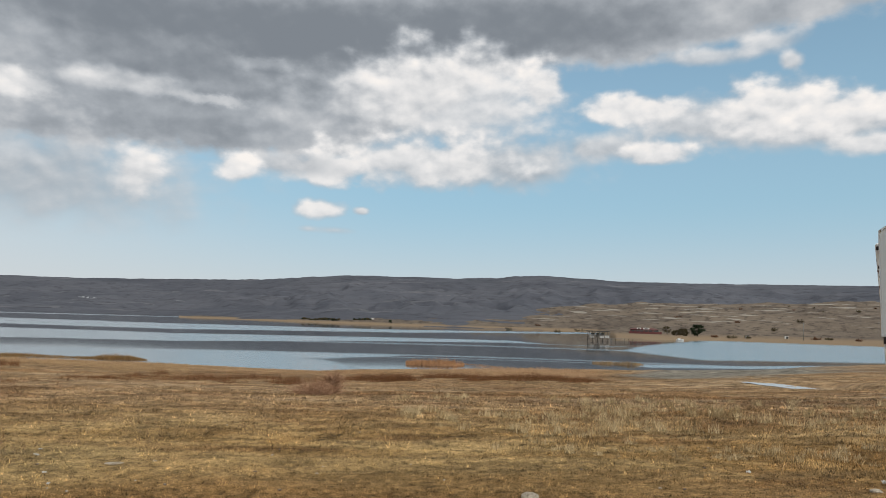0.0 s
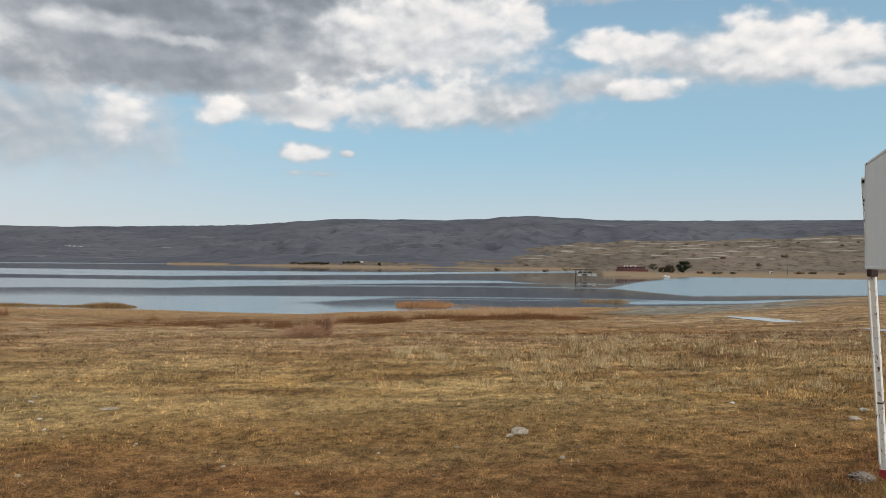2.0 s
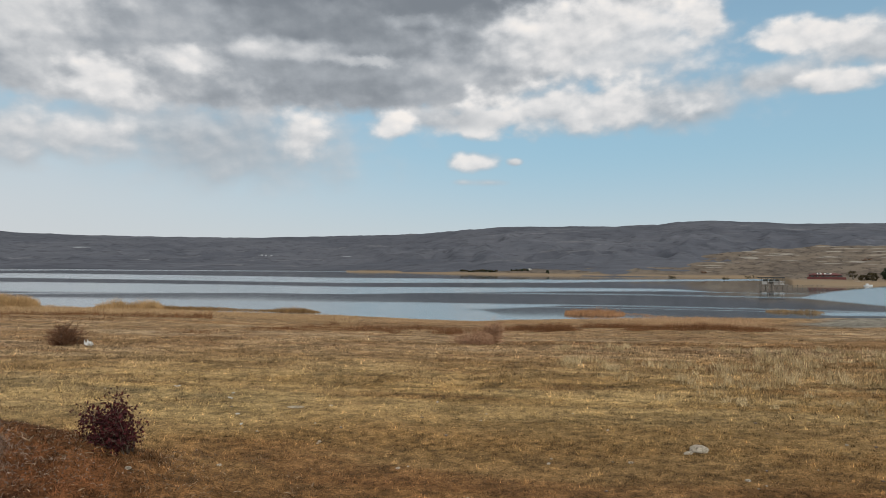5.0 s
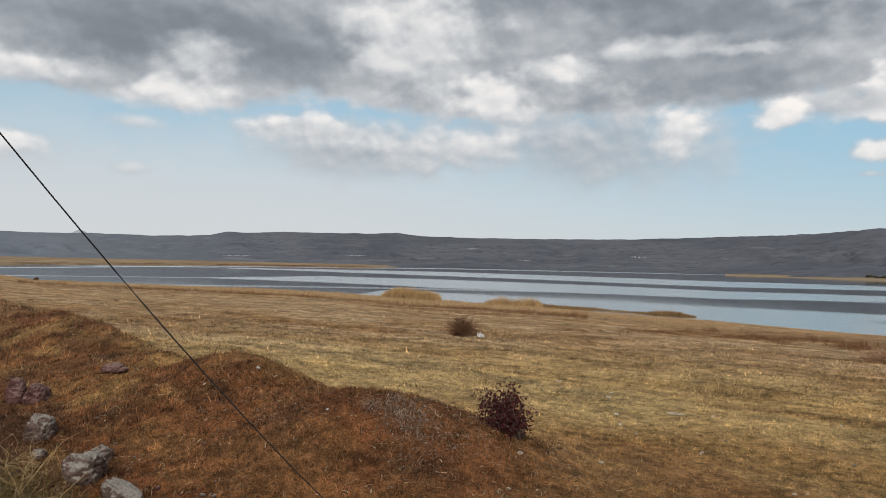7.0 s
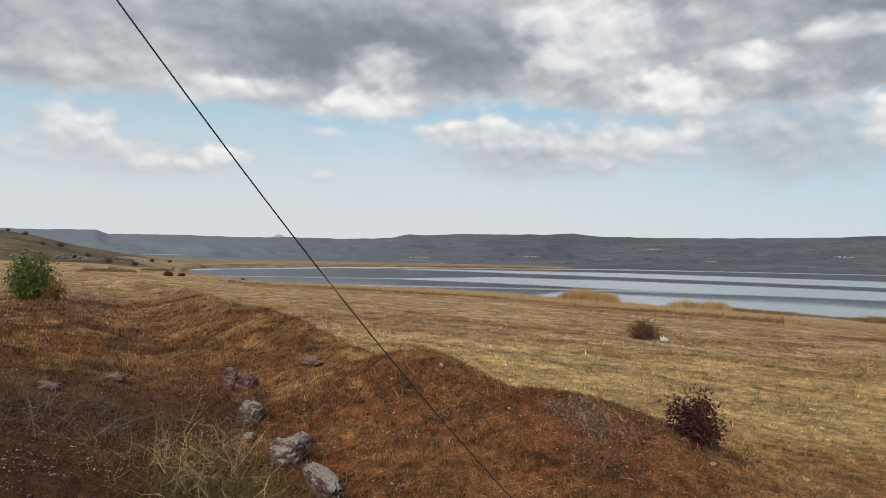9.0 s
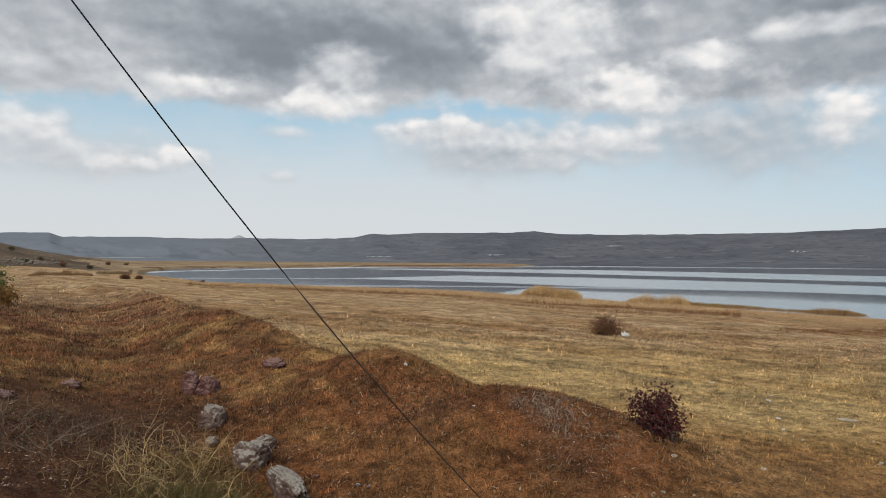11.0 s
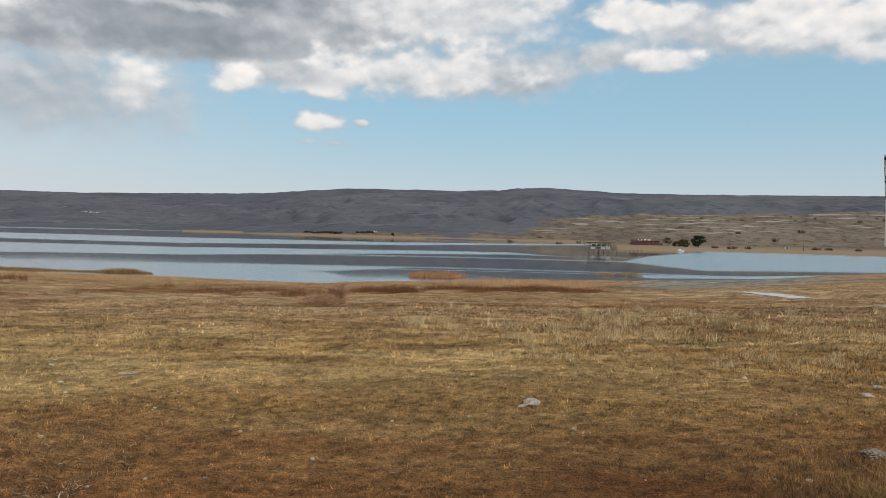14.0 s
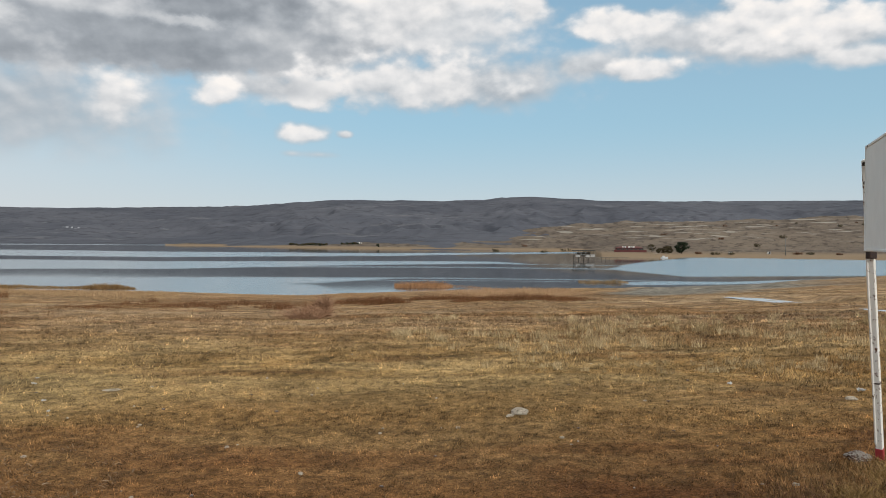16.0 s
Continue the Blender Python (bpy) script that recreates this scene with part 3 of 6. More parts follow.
def hill_material(name, low, high, pale, terraces, grain, west_haze=None):
    """Stony slopes: scrub in patches, gullies, pale strips of bare field along the contour (by sight angle at grain 3).
    """
    mat, gr, b = material(name)
    p = here(gr)
    px, py, pz = gr.split(p)
    broad, fine = gr.noise(p, 0.004 * grain, 4.0, 0.6), gr.noise(p, 0.03 * grain, 5.0, 0.7)
    c = gr.mix(gr.smooth(broad, 0.38, 0.62), low, high)
    c = gr.mix(gr.smooth(fine, 0.5, 0.68, 0.0, 0.6), c, tuple(0.45 * v for v in low))
    hedge = gr.noise(gr.combine(gr.mul(px, 0.006 * grain), gr.mul(py, 0.006 * grain), gr.mul(pz, 0.12)), 1.0, 5.0, 0.65)
    c = gr.mix(gr.smooth(hedge, 0.56, 0.66, 0.0, 0.24), c, tuple(0.4 * v for v in low))
    c = gr.mix(gr.smooth(hedge, 0.44, 0.36, 0.0, 0.2), c, tuple(1.5 * v for v in high))
    if west_haze is not None:
        # bluish distance haze painted into the base colour, stronger to the left
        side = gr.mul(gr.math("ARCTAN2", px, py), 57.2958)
        c = gr.mix(gr.smooth(gr.add(side, gr.mul(gr.sub(broad, 0.5), 9.0)), -48.0, -78.0, 0.0, 0.8), c, west_haze)
    bent = gr.add(pz, gr.mul(broad, 45.0))
    lines = gr.noise(gr.combine(gr.mul(px, 0.0035 * grain), gr.mul(py, 0.0035 * grain), gr.mul(bent, 0.16 + 0.35 * (grain > 2.5))), 1.0, 3.0, 0.55)
    # strips and rows here follow sight angles from the eye, to fit the view
    if grain == 3.0:
        side = gr.mul(gr.math("ARCTAN2", px, py), 57.2958)
        rise = gr.mul(gr.math("DIVIDE", gr.sub(pz, EYE), gr.vmath("LENGTH", p, out=1)), 57.2958)
        tilt = gr.add(rise, gr.mul(gr.noise(gr.combine(gr.mul(side, 0.18), gr.mul(rise, 0.6), 0.0), 1.0, 2.0, 0.5), 0.5))
        lines = gr.noise(gr.combine(gr.mul(side, 0.42), gr.mul(tilt, 10.0), 3.0), 1.0, 3.0, 0.5)
        rows = gr.noise(gr.combine(gr.mul(side, 1.6), gr.mul(tilt, 6.0), 9.0), 1.0, 5.0, 0.65)
        c = gr.mix(gr.smooth(rows, 0.52, 0.64, 0.0, 0.7), c, tuple(0.4 * v for v in low))
        c = gr.mix(gr.smooth(rows, 0.46, 0.36, 0.0, 0.35), c, tuple(1.35 * v for v in high))
        lines = gr.mul(lines, gr.smooth(gr.add(rise, gr.mul(broad, 0.4)), 0.35, 0.75, 0.86, 1.0))
    if grain == 3.0:
        c = gr.mix(gr.smooth(gr.add(pz, gr.mul(broad, 1.6)), 3.0, 1.8), c, (0.265, 0.195, 0.125))
    strip = gr.mul(gr.smooth(lines, 0.66 - 0.12 * terraces, 0.70 - 0.11 * terraces), min(1.0, terraces))
    c = gr.mix(strip, c, pale)
    gr.put(b.inputs["Base Color"], c)
    b.inputs["Roughness"].default_value = 0.95
    b.inputs["Specular IOR Level"].default_value = 0.05
    gr.put(b.inputs["Normal"], gr.bump(fine, 0.6, 6.0 / grain))
    return mat


SOIL = ground_material()
WATER = water_material()
GRASS = tint_material("dry_grass", 0.85, 6.0, 0.35, transmit=True)
REED = tint_material("dry_reed", 0.8, 0.8, 0.3, transmit=True)
# the blue-grey in these scrub colours partly stands for distance haze
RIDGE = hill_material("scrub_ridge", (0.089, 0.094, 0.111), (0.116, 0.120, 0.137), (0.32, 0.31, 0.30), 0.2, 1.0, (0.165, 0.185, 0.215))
SLOPE = hill_material("dry_slope", (0.142, 0.114, 0.090), (0.192, 0.154, 0.117), (0.44, 0.41, 0.35), 0.60, 3.0)
STONY = hill_material("stony_hill", (0.088, 0.064, 0.044), (0.135, 0.100, 0.067), (0.27, 0.245, 0.21), 0.4, 6.0)
PLAIN = hill_material("straw_plain", (0.225, 0.155, 0.092), (0.32, 0.232, 0.142), (0.11, 0.075, 0.05), 0.7, 4.0)


# ---- ground, lake and hills ----
angles = np.concatenate([np.arange(-180, -97, 3.0), np.arange(-97, 41, 0.3), np.linspace(41.2, 180, 48)])
radii = np.concatenate([np.geomspace(0.02, 2.2, 40)[:-1], np.geomspace(2.2, 14, 230)[:-1], np.geomspace(14, 160, 210), np.geomspace(170, 4900, 40)])
gv, gf = fan(radii, angles, ground_z)
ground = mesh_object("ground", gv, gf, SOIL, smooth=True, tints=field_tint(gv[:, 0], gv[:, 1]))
tagged(ground, "dry tan grass field sloping gently to the lake", "ground", kind="structure")

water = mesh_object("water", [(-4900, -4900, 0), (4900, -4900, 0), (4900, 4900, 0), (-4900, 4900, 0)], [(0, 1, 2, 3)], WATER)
tagged(water, "calm grey-blue lake with wind-ruffled pale streaks", "lake", kind="structure")

SKY_AZ = [-95, -84.5, -81.2, -80.4, -75, -71, -67.6, -63.5, -61, -59.5, -58.1, -56.8, -54, -47, -45.3, -43.3, -38, -27, -20.3, -14,
          -10.7, -6.7, 1.3, 4.3, 5.6, 8.4, 10.9, 13.2, 17.5, 31, 45]
SKY_EL = [1.80, 1.85, 1.95, 1.68, 1.75, 1.70, 1.80, 1.78, 1.85, 1.95, 2.25, 2.20, 2.36, 2.40, 2.54, 2.29, 2.23, 2.30, 2.54, 2.77,
          3.10, 3.38, 3.38, 3.47, 3.66, 3.74, 3.57, 3.41, 3.33, 3.18, 3.0]
FOOT_AZ = [-95, -47.5, -46, -30, -20, -14, -9, -3, 1, 14, 45]
FOOT_D = [1300, 1300, 1400, 1350, 1200, 860, 690, 620, 560, 560, 560]


def ridge_z(x, y):
    az, d = polar(x, y)
    crest = np.interp(az, SKY_AZ, SKY_EL)
    foot = np.interp(az, FOOT_AZ, FOOT_D)
    top = foot + 1500 + 250 * fbm(az, 0 * az, 9.0, 2, 31)
    high = np.tan(np.radians(crest)) * top + EYE
    t = np.clip((d - foot) / (top - foot), 0, 2)
    rise = np.where(t < 1, 0.12 * smoothstep(0, 0.12, t) * 0.2 + 0.976 * np.clip(t, 0, 1) ** 1.15, 1 - 0.45 * (t - 1))
    along = np.radians(az) * 2000 + 90 * fbm(x, y, 300, 2, 36)
    rib = 0.8 * np.abs(fbm(along, d * 0.28, 190, 4, 33)) + 0.5 * np.abs(fbm(along, d * 0.35, 70, 3, 34)) + 0.4 * np.abs(fbm(x, y, 240, 3, 37))
    body = smoothstep(0.03, 0.35, t) * smoothstep(1.0, 0.72, t)
    return high * rise - 40 * rib * body * np.minimum(1, high / 90) + 2.5 * fbm(x, y, 40, 3, 35) * smoothstep(0, 0.1, t) + 0.4


RIDGE_ANGLES = np.arange(-97, 42, 0.2)
hv, hf = fan(np.geomspace(540, 4300, 150), RIDGE_ANGLES, ridge_z)
keep = np.interp(polar(hv[:, 0], hv[:, 1])[0], FOOT_AZ, FOOT_D) <= np.hypot(hv[:, 0], hv[:, 1]) * 1.03
hv[~keep, 2] = -1.2
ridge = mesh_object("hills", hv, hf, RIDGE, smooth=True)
tagged(ridge, "long grey-brown scrub ridge across the lake", "hills", kind="structure")

# pale blue-grey fields on the ridge, each a thin sheet along the slope
FALLOW = plain_material("pale_blue_grey_field", (0.27, 0.285, 0.30), (0.35, 0.36, 0.37), 0.05, 0.95, relief=0.0, world_space=True)


def fallow(az, el, half, deep, tilt=0.0):
    a = np.linspace(az - half, az + half, 14)
    reach = np.linspace(1000, 3200, 500)
    verts = []
    for row in (0, 1):
        for k, q in enumerate(a):
            x, y = reach * math.sin(radians(q)), reach * math.cos(radians(q))
            z = ridge_z(x, y)
            thin = deep * math.sin(math.pi * (k + 0.6) / 14.2)
            want = el + tilt * (q - az) + (row - 0.5) * thin + 0.02 * math.sin(3.1 * k)
            d = float(reach[np.argmax(np.degrees(np.arctan2(z - EYE, reach)) > want)])
            verts.append((d * math.sin(radians(q)), d * math.cos(radians(q)), EYE + d * math.tan(radians(want)) + 0.35))
    n = len(a)
    faces = [(k, k + 1, n + k + 1, n + k) for k in range(n - 1)]
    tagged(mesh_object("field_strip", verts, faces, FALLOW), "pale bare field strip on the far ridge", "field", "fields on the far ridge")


fallow(-26.2, 0.93, 0.6, 0.12, -0.05)
fallow(-39.2, 1.35, 0.7, 0.07, 0.02)
fallow(-48.4, 0.62, 0.9, 0.09, 0.02)
# a long blue-white, water-like strip, drawn as one more field
fallow(-76.0, 0.24, 2.6, 0.05, 0.01)
fallow(-57.5, 0.42, 1.1, 0.08)
fallow(-20.0, 0.9, 0.4, 0.05)
fallow(-35.0, 0.5, 0.5, 0.05)

# one more mountain, its colour paled for distance haze, looks over the western ridge
def peak_z(x, y):
    az, d = polar(x, y)
    rise = np.clip(1 - (np.abs(az + 68.3) / 2.6) ** 1.3, 0, 1) * smoothstep(4320, 4480, d) * smoothstep(4900, 4560, d)
    return 165 * rise + 3 * fbm(x, y, 40, 3, 38) * rise - 1.0


PEAK = hill_material("hazy_mountain", (0.30, 0.33, 0.36), (0.36, 0.385, 0.41), (0.42, 0.43, 0.44), 0.2, 1.0)
mv, mf = fan(np.linspace(4310, 4900, 14), np.arange(-72, -64.5, 0.2), peak_z)
tagged(mesh_object("mountain", mv, mf, PEAK, smooth=True), "pale hazy mountain far behind the western ridge", "mountain", kind="structure")

# brown slopes with field strips on the far side of the bay
LOW_AZ = [-20, -8, -3.6, 3.6, 8, 10.6, 12.2, 13.5, 15.3, 18, 21.7, 25.9, 31, 42]
LOW_EL = [-0.6, -0.30, 0.05, 0.55, 1.12, 1.42, 1.55, 1.62, 1.80, 1.76, 1.72, 1.88, 2.1, 2.3]
LOW_D = [900, 640, 590, 545, 540, 535, 520, 290, 285, 292, 315, 312, 312, 300]

START_AZ, START_D = [-20, -8, 3.6, 8, 12.2, 15, 20, 42], [905, 648, 560, 548, 530, 480, 395, 375]


def slope_z(x, y):
    az, d = polar(x, y)
    foot = np.interp(az, LOW_AZ, LOW_D) * (1 + 0.03 * fbm(x, y, 60, 3, 41))
    top = 1250.0
    high = np.tan(np.radians(np.interp(az, LOW_AZ, LOW_EL))) * top + EYE
    t = (d - foot) / (top - foot)
    start = np.interp(az, START_AZ, START_D)
    climb = np.clip((d - start) / (top - start), 0, 1)
    up = np.where(t > 0, 1.2 * smoothstep(0, 0.02, t) + 2.0 * smoothstep(0, 0.2, t) + (high - 3) * climb ** 0.9, 40 * t)
    return up + (9 * fbm(x, y, 120, 4, 42) + 4.0 * fbm(x, y, 30, 3, 43)) * smoothstep(start - 40, start + 160, d) * smoothstep(0.01, 0.05, t) - 60 * np.clip(t - 1, 0, 1)


sv, sf = fan(np.geomspace(270, 1500, 170), np.arange(-20, 42, 0.17), slope_z)
sv[:, 2] = np.maximum(sv[:, 2], -2)
slope = mesh_object("hillside", sv, sf, SLOPE, smooth=True)
tagged(slope, "brown dry hillside with pale terraced field strips", "hillside", kind="structure")

# the flat straw-coloured spit and plain at the lake's western end, and the stony hill above it
PLAIN_AZ = [-97, -82, -79, -77, -75.4, -74, -72.8, -64.6, -55.8, -47.6, -46.2, -45.4, -44.8]
PLAIN_D = [200, 210, 240, 270, 285, 420, 530, 650, 800, 880, 1000, 1300, 1480]
HILL_AZ = [-100, -92, -87.1, -85.1, -82.7, -79, -76, -60]
HILL_EL = [2.6, 2.4, 1.95, 1.62, 0.95, 0.42, 0.0, -0.1]


def plain_z(x, y):
    az, d = polar(x, y)
    foot = np.interp(az, PLAIN_AZ, PLAIN_D) * (1 + 0.03 * fbm(x, y, 40, 3, 51))
    t = d - foot
    z = np.where(t > 0, 1.1 * smoothstep(0, 12, t) + 3.7 * smoothstep(60, 700, t), 0.05 * t)
    hill = np.tan(np.radians(np.interp(az, HILL_AZ, HILL_EL))) * 520 + EYE
    return z + np.maximum(hill - 4.8, 0) * smoothstep(230, 520, d) * smoothstep(-75, -78, az) + (0.5 * fbm(x, y, 30, 3, 52) + 3 * fbm(x, y, 60, 4, 53) * smoothstep(-78, -81, az)) * smoothstep(0, 30, t)


pv, pf = fan(np.geomspace(190, 1700, 130), np.arange(-97, -44.6, 0.16), plain_z)
pv[:, 2] = np.maximum(pv[:, 2], -2)
plain = mesh_object("plain", pv, pf, PLAIN, smooth=True)
plain.data.materials.append(STONY)
quad_az, quad_d = polar(pv[pf, 0].mean(1), pv[pf, 1].mean(1))
plain.data.polygons.foreach_set("material_index", ((quad_az < -78.5 + 3 * fbm(quad_az * 9, quad_d, 30, 3, 54)) & (quad_d > 250)).astype(np.int32))
tagged(plain, "flat straw-coloured spit and low stony hill beside the lake", "plain", kind="structure")


# ---- places on the ground, by bearing and depression from the standing eye ----
def on_ground(az, el):
    """Where the sight line at that bearing and depression (degrees) meets the ground."""
    dx, dy, dz = math.sin(radians(az)), math.cos(radians(az)), math.tan(radians(el))
    d = np.geomspace(1.5, 400.0, 1200)
    hit = np.nonzero(EYE + d * dz <= ground_z(d * dx, d * dy))[0]
    hi = float(d[hit[0]]) if len(hit) else 400.0
    z = float(ground_z(np.array([hi * dx]), np.array([hi * dy]))[0])
    return Vector((hi * dx, hi * dy, z))


def at_bearing(az, d, lift=0.0):
    x, y = d * math.sin(radians(az)), d * math.cos(radians(az))
    return Vector((x, y, float(ground_z(np.array([x]), np.array([y]))[0]) + lift))


rng = np.random.default_rng(7)


# ---- grass and reeds ----
def blades(x, y, z, height, width, lean, tint, tip=1.25):
    """One slim, leaning, three-cornered blade at each place. Returns verts, faces, tints."""
    n = len(x)
    turn, tilt = rng.uniform(0, 2 * np.pi, n), rng.uniform(0, 2 * np.pi, n)
    base = np.stack([x, y, z - 0.01], 1)
    side = np.stack([np.cos(turn), np.sin(turn), 0 * turn], 1) * (width * 0.5)[:, None]
    over = lean * height * rng.uniform(0.2, 1.0, n)
    top = base + np.stack([np.cos(tilt) * over, np.sin(tilt) * over, height], 1)
    verts = np.stack([base - side, base + side, top], 1).reshape(-1, 3)
    faces = np.arange(3 * n).reshape(-1, 3)
    # each blade's tint runs from darker at the root to lighter at the tip
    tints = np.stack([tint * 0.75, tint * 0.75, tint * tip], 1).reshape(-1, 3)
    return verts, faces, tints


def ribbons(base, aim, length, width, droop, tint, segments=4):
    """Curved stalks: flat tapering strips that bend towards the ground."""
    n = len(base)
    aim = aim / np.linalg.norm(aim, axis=1)[:, None]
    across = np.cross(aim, rng.normal(size=(n, 3)))
    across /= np.linalg.norm(across, axis=1)[:, None] + 1e-9
    rows = []
    for k in range(segments + 1):
        s = k / segments
        p = base + aim * (length * s)[:, None]
        p = p + np.stack([0 * length, 0 * length, -droop * length * s * s], 1)
        w = (width * 0.5 * (1.0 - 0.8 * s))[:, None] * across
        rows.append(np.stack([p - w, p + w], 1))
    grid = np.stack(rows, 1)
    verts = grid.reshape(-1, 3)
    stride = 2 * (segments + 1)
    one = np.concatenate([[[2 * k, 2 * k + 1, 2 * k + 3, 2 * k + 2]] for k in range(segments)])
    faces = (np.arange(n)[:, None, None] * stride + one[None]).reshape(-1, 4)
    return verts, faces, np.repeat(tint, stride, axis=0)


def shade_of(n, lo=0.6, hi=1.45):
    return rng.uniform(lo, hi, n)[:, None]


def tall_patch(x, y):
    """Where the grass stands long."""
    az, d = polar(x, y)
    right = 0.6 * smoothstep(3, 9, az + 3 * fbm(x, y, 3, 2, 61)) * smoothstep(9.5, 11.5, d) * smoothstep(24, 19, d) * smoothstep(0.0, 0.16, fbm(x, y, 0.9, 2, 62) + 0.6 * fbm(x, y, 3.0, 2, 67))
    loose = smoothstep(0.2, 0.34, fbm(x, y, 1.1, 3, 63)) * smoothstep(8, 14, d)
    post = smoothstep(2.2, 0.6, np.hypot(x - 3.7, y - 4.6))
    return np.maximum(np.maximum(right, 0.45 * loose), post)


def sow_grass(name, count, d0, d1, label):
    # most blades stand in small clumps that share a height and a shade
    each, clumped = 13, rng.uniform(0, 1, count) < 0.8
    knots = count // each + 1
    d = np.repeat(np.exp(rng.uniform(math.log(d0), math.log(d1), knots)), each)[:count]
    a = np.repeat(rng.uniform(-94, 37, knots), each)[:count]
    clump = np.where(clumped, np.repeat(rng.normal(0, 1, knots), each)[:count], 0.0)
    d = np.where(clumped, d, np.exp(rng.uniform(math.log(d0), math.log(d1), count)))
    a = np.where(clumped, a, rng.uniform(-94, 37, count))
    x, y = d * np.sin(np.radians(a)), d * np.cos(np.radians(a))
    x, y = x + 0.0034 * d * rng.normal(0, 1, count), y + 0.0034 * d * rng.normal(0, 1, count)
    bare = fbm(x, y, 1.4, 3, 64) + 0.5 * fbm(x, y, 0.35, 2, 65)
    dn = shore_distance(a)
    wet = mud_flat(x, y)
    dry = np.ones(count, bool)
    for hx, hy, rx, ry, level in HOLLOWS[:2]:
        dry &= np.hypot((x - hx) / rx, (y - hy) / ry) > 1.15 + 0.3 * fbm(x, y, 1.0, 2, 68)
    keep = dry & (rng.uniform(0, 1, count) > 0.65 * bare_red_patch(x, y)) & (rng.uniform(-0.9, 0.4, count) < 0.12 * bare + 0.34) & (d < dn * 0.99) & (rng.uniform(0, 1, count) > wet * 0.93) & (rng.uniform(0, 1, count) > 0.75 * bare_shoulder(x, y))
    x, y, d, clump = x[keep], y[keep], d[keep], clump[keep]
    n = len(x)
    z = ground_z(x, y)
    tall = tall_patch(x, y)
    height = (0.017 + 0.0012 * np.minimum(d, 25)) * rng.uniform(0.4, 1.5, n) * (1 + 1.5 * tall) * np.exp(0.2 * clump)
    bank = smoothstep(-2.6, -4.2, x) * smoothstep(1.2, 0.2, y - bank_crest(x))
    height *= 1 + 0.45 * bank
    width = np.maximum(0.0055, 0.0009 * np.minimum(d, 30)) * rng.uniform(0.6, 1.5, n)
    c = field_tint(x, y, 1.5) * shade_of(n, 0.7, 1.3) * np.clip(np.exp((0.50 - 0.005 * np.minimum(d, 40)) * clump - 0.06), 0.35, 2.3)[:, None]
    c = blend(c, np.array(STRAW) * 0.9, 0.5 * tall * rng.uniform(0.3, 1, n))
    pale = rng.uniform(0, 1, n) > 0.88
    height[pale] *= 0.7
    c[pale] = c[pale] * 0.68 + np.array((0.46, 0.36, 0.22)) * 0.32
    dark = rng.uniform(0, 1, n) > 0.86
    c[dark] *= 0.4
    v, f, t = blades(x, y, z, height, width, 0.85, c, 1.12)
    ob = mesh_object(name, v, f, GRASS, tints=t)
    return tagged(ob, label, "grass", kind="stuff")


sow_grass("grass", 640000, 2.2, 9.0, "short dry tan and rust-brown grass on the roadside field")
sow_grass("grass", 480000, 8.0, 30.0, "dry straw-coloured meadow grass with longer tufts")
sow_grass("grass", 190000, 27.0, 110.0, "dry pasture grass running down to the shore")

# loose leaf litter and seed heads on the earth bank
n = 58000
lx, ly = -2.4 - 14 * rng.uniform(0, 1, n) ** 1.5, rng.uniform(1.0, 6.6, n)
keep = fbm(lx, ly, 0.9, 3, 66) + rng.uniform(-0.35, 0.35, n) > 0.02
lx, ly = lx[keep], ly[keep]
n = len(lx)
aim = np.stack([rng.normal(size=n), rng.normal(size=n), rng.uniform(0.3, 1.2, n)], 1)
lt = blend(np.array(UMBER) * 0.8, np.array((0.34, 0.25, 0.165)), rng.uniform(0, 1, n) ** 2.2) * shade_of(n) * np.where((ly < 2.6) & (lx < -4.5), 0.55, 1.0)[:, None]
v, f, t = ribbons(np.stack([lx, ly, ground_z(lx, ly)], 1), aim, rng.uniform(0.02, 0.075, n), rng.uniform(0.004, 0.013, n), 0.35, lt, 2)
tagged(mesh_object("weeds", v, f, GRASS, tints=t), "small dead weeds and leaves on the red earth bank", "weeds", kind="stuff")

# pale fallen leaves and chips on the shoulder's dark soil
n = 4200
la, le = np.radians(rng.uniform(-92, -66, n)), np.tan(np.radians(rng.uniform(8.5, 21, n)))
lx, ly = 1.6 / le * np.sin(la), 1.6 / le * np.cos(la)
keep = fbm(lx, ly, 0.8, 3, 67) + rng.uniform(-0.3, 0.3, n) > 0.0
lx, ly = lx[keep], ly[keep]
n = len(lx)
aim = np.stack([rng.normal(size=n), rng.normal(size=n), rng.uniform(0.0, 0.5, n)], 1)
lt = blend(np.array((0.17, 0.10, 0.07)), np.array((0.36, 0.26, 0.19)), rng.uniform(0, 1, n) ** 1.5) * shade_of(n)
v, f, t = ribbons(np.stack([lx, ly, ground_z(lx, ly) + 0.012], 1), aim, rng.uniform(0.012, 0.034, n), rng.uniform(0.006, 0.018, n), 0.45, lt, 2)
tagged(mesh_object("fallen_leaves", v, f, GRASS, tints=t), "pale fallen leaves scattered on dark red soil", "leaves", kind="stuff")


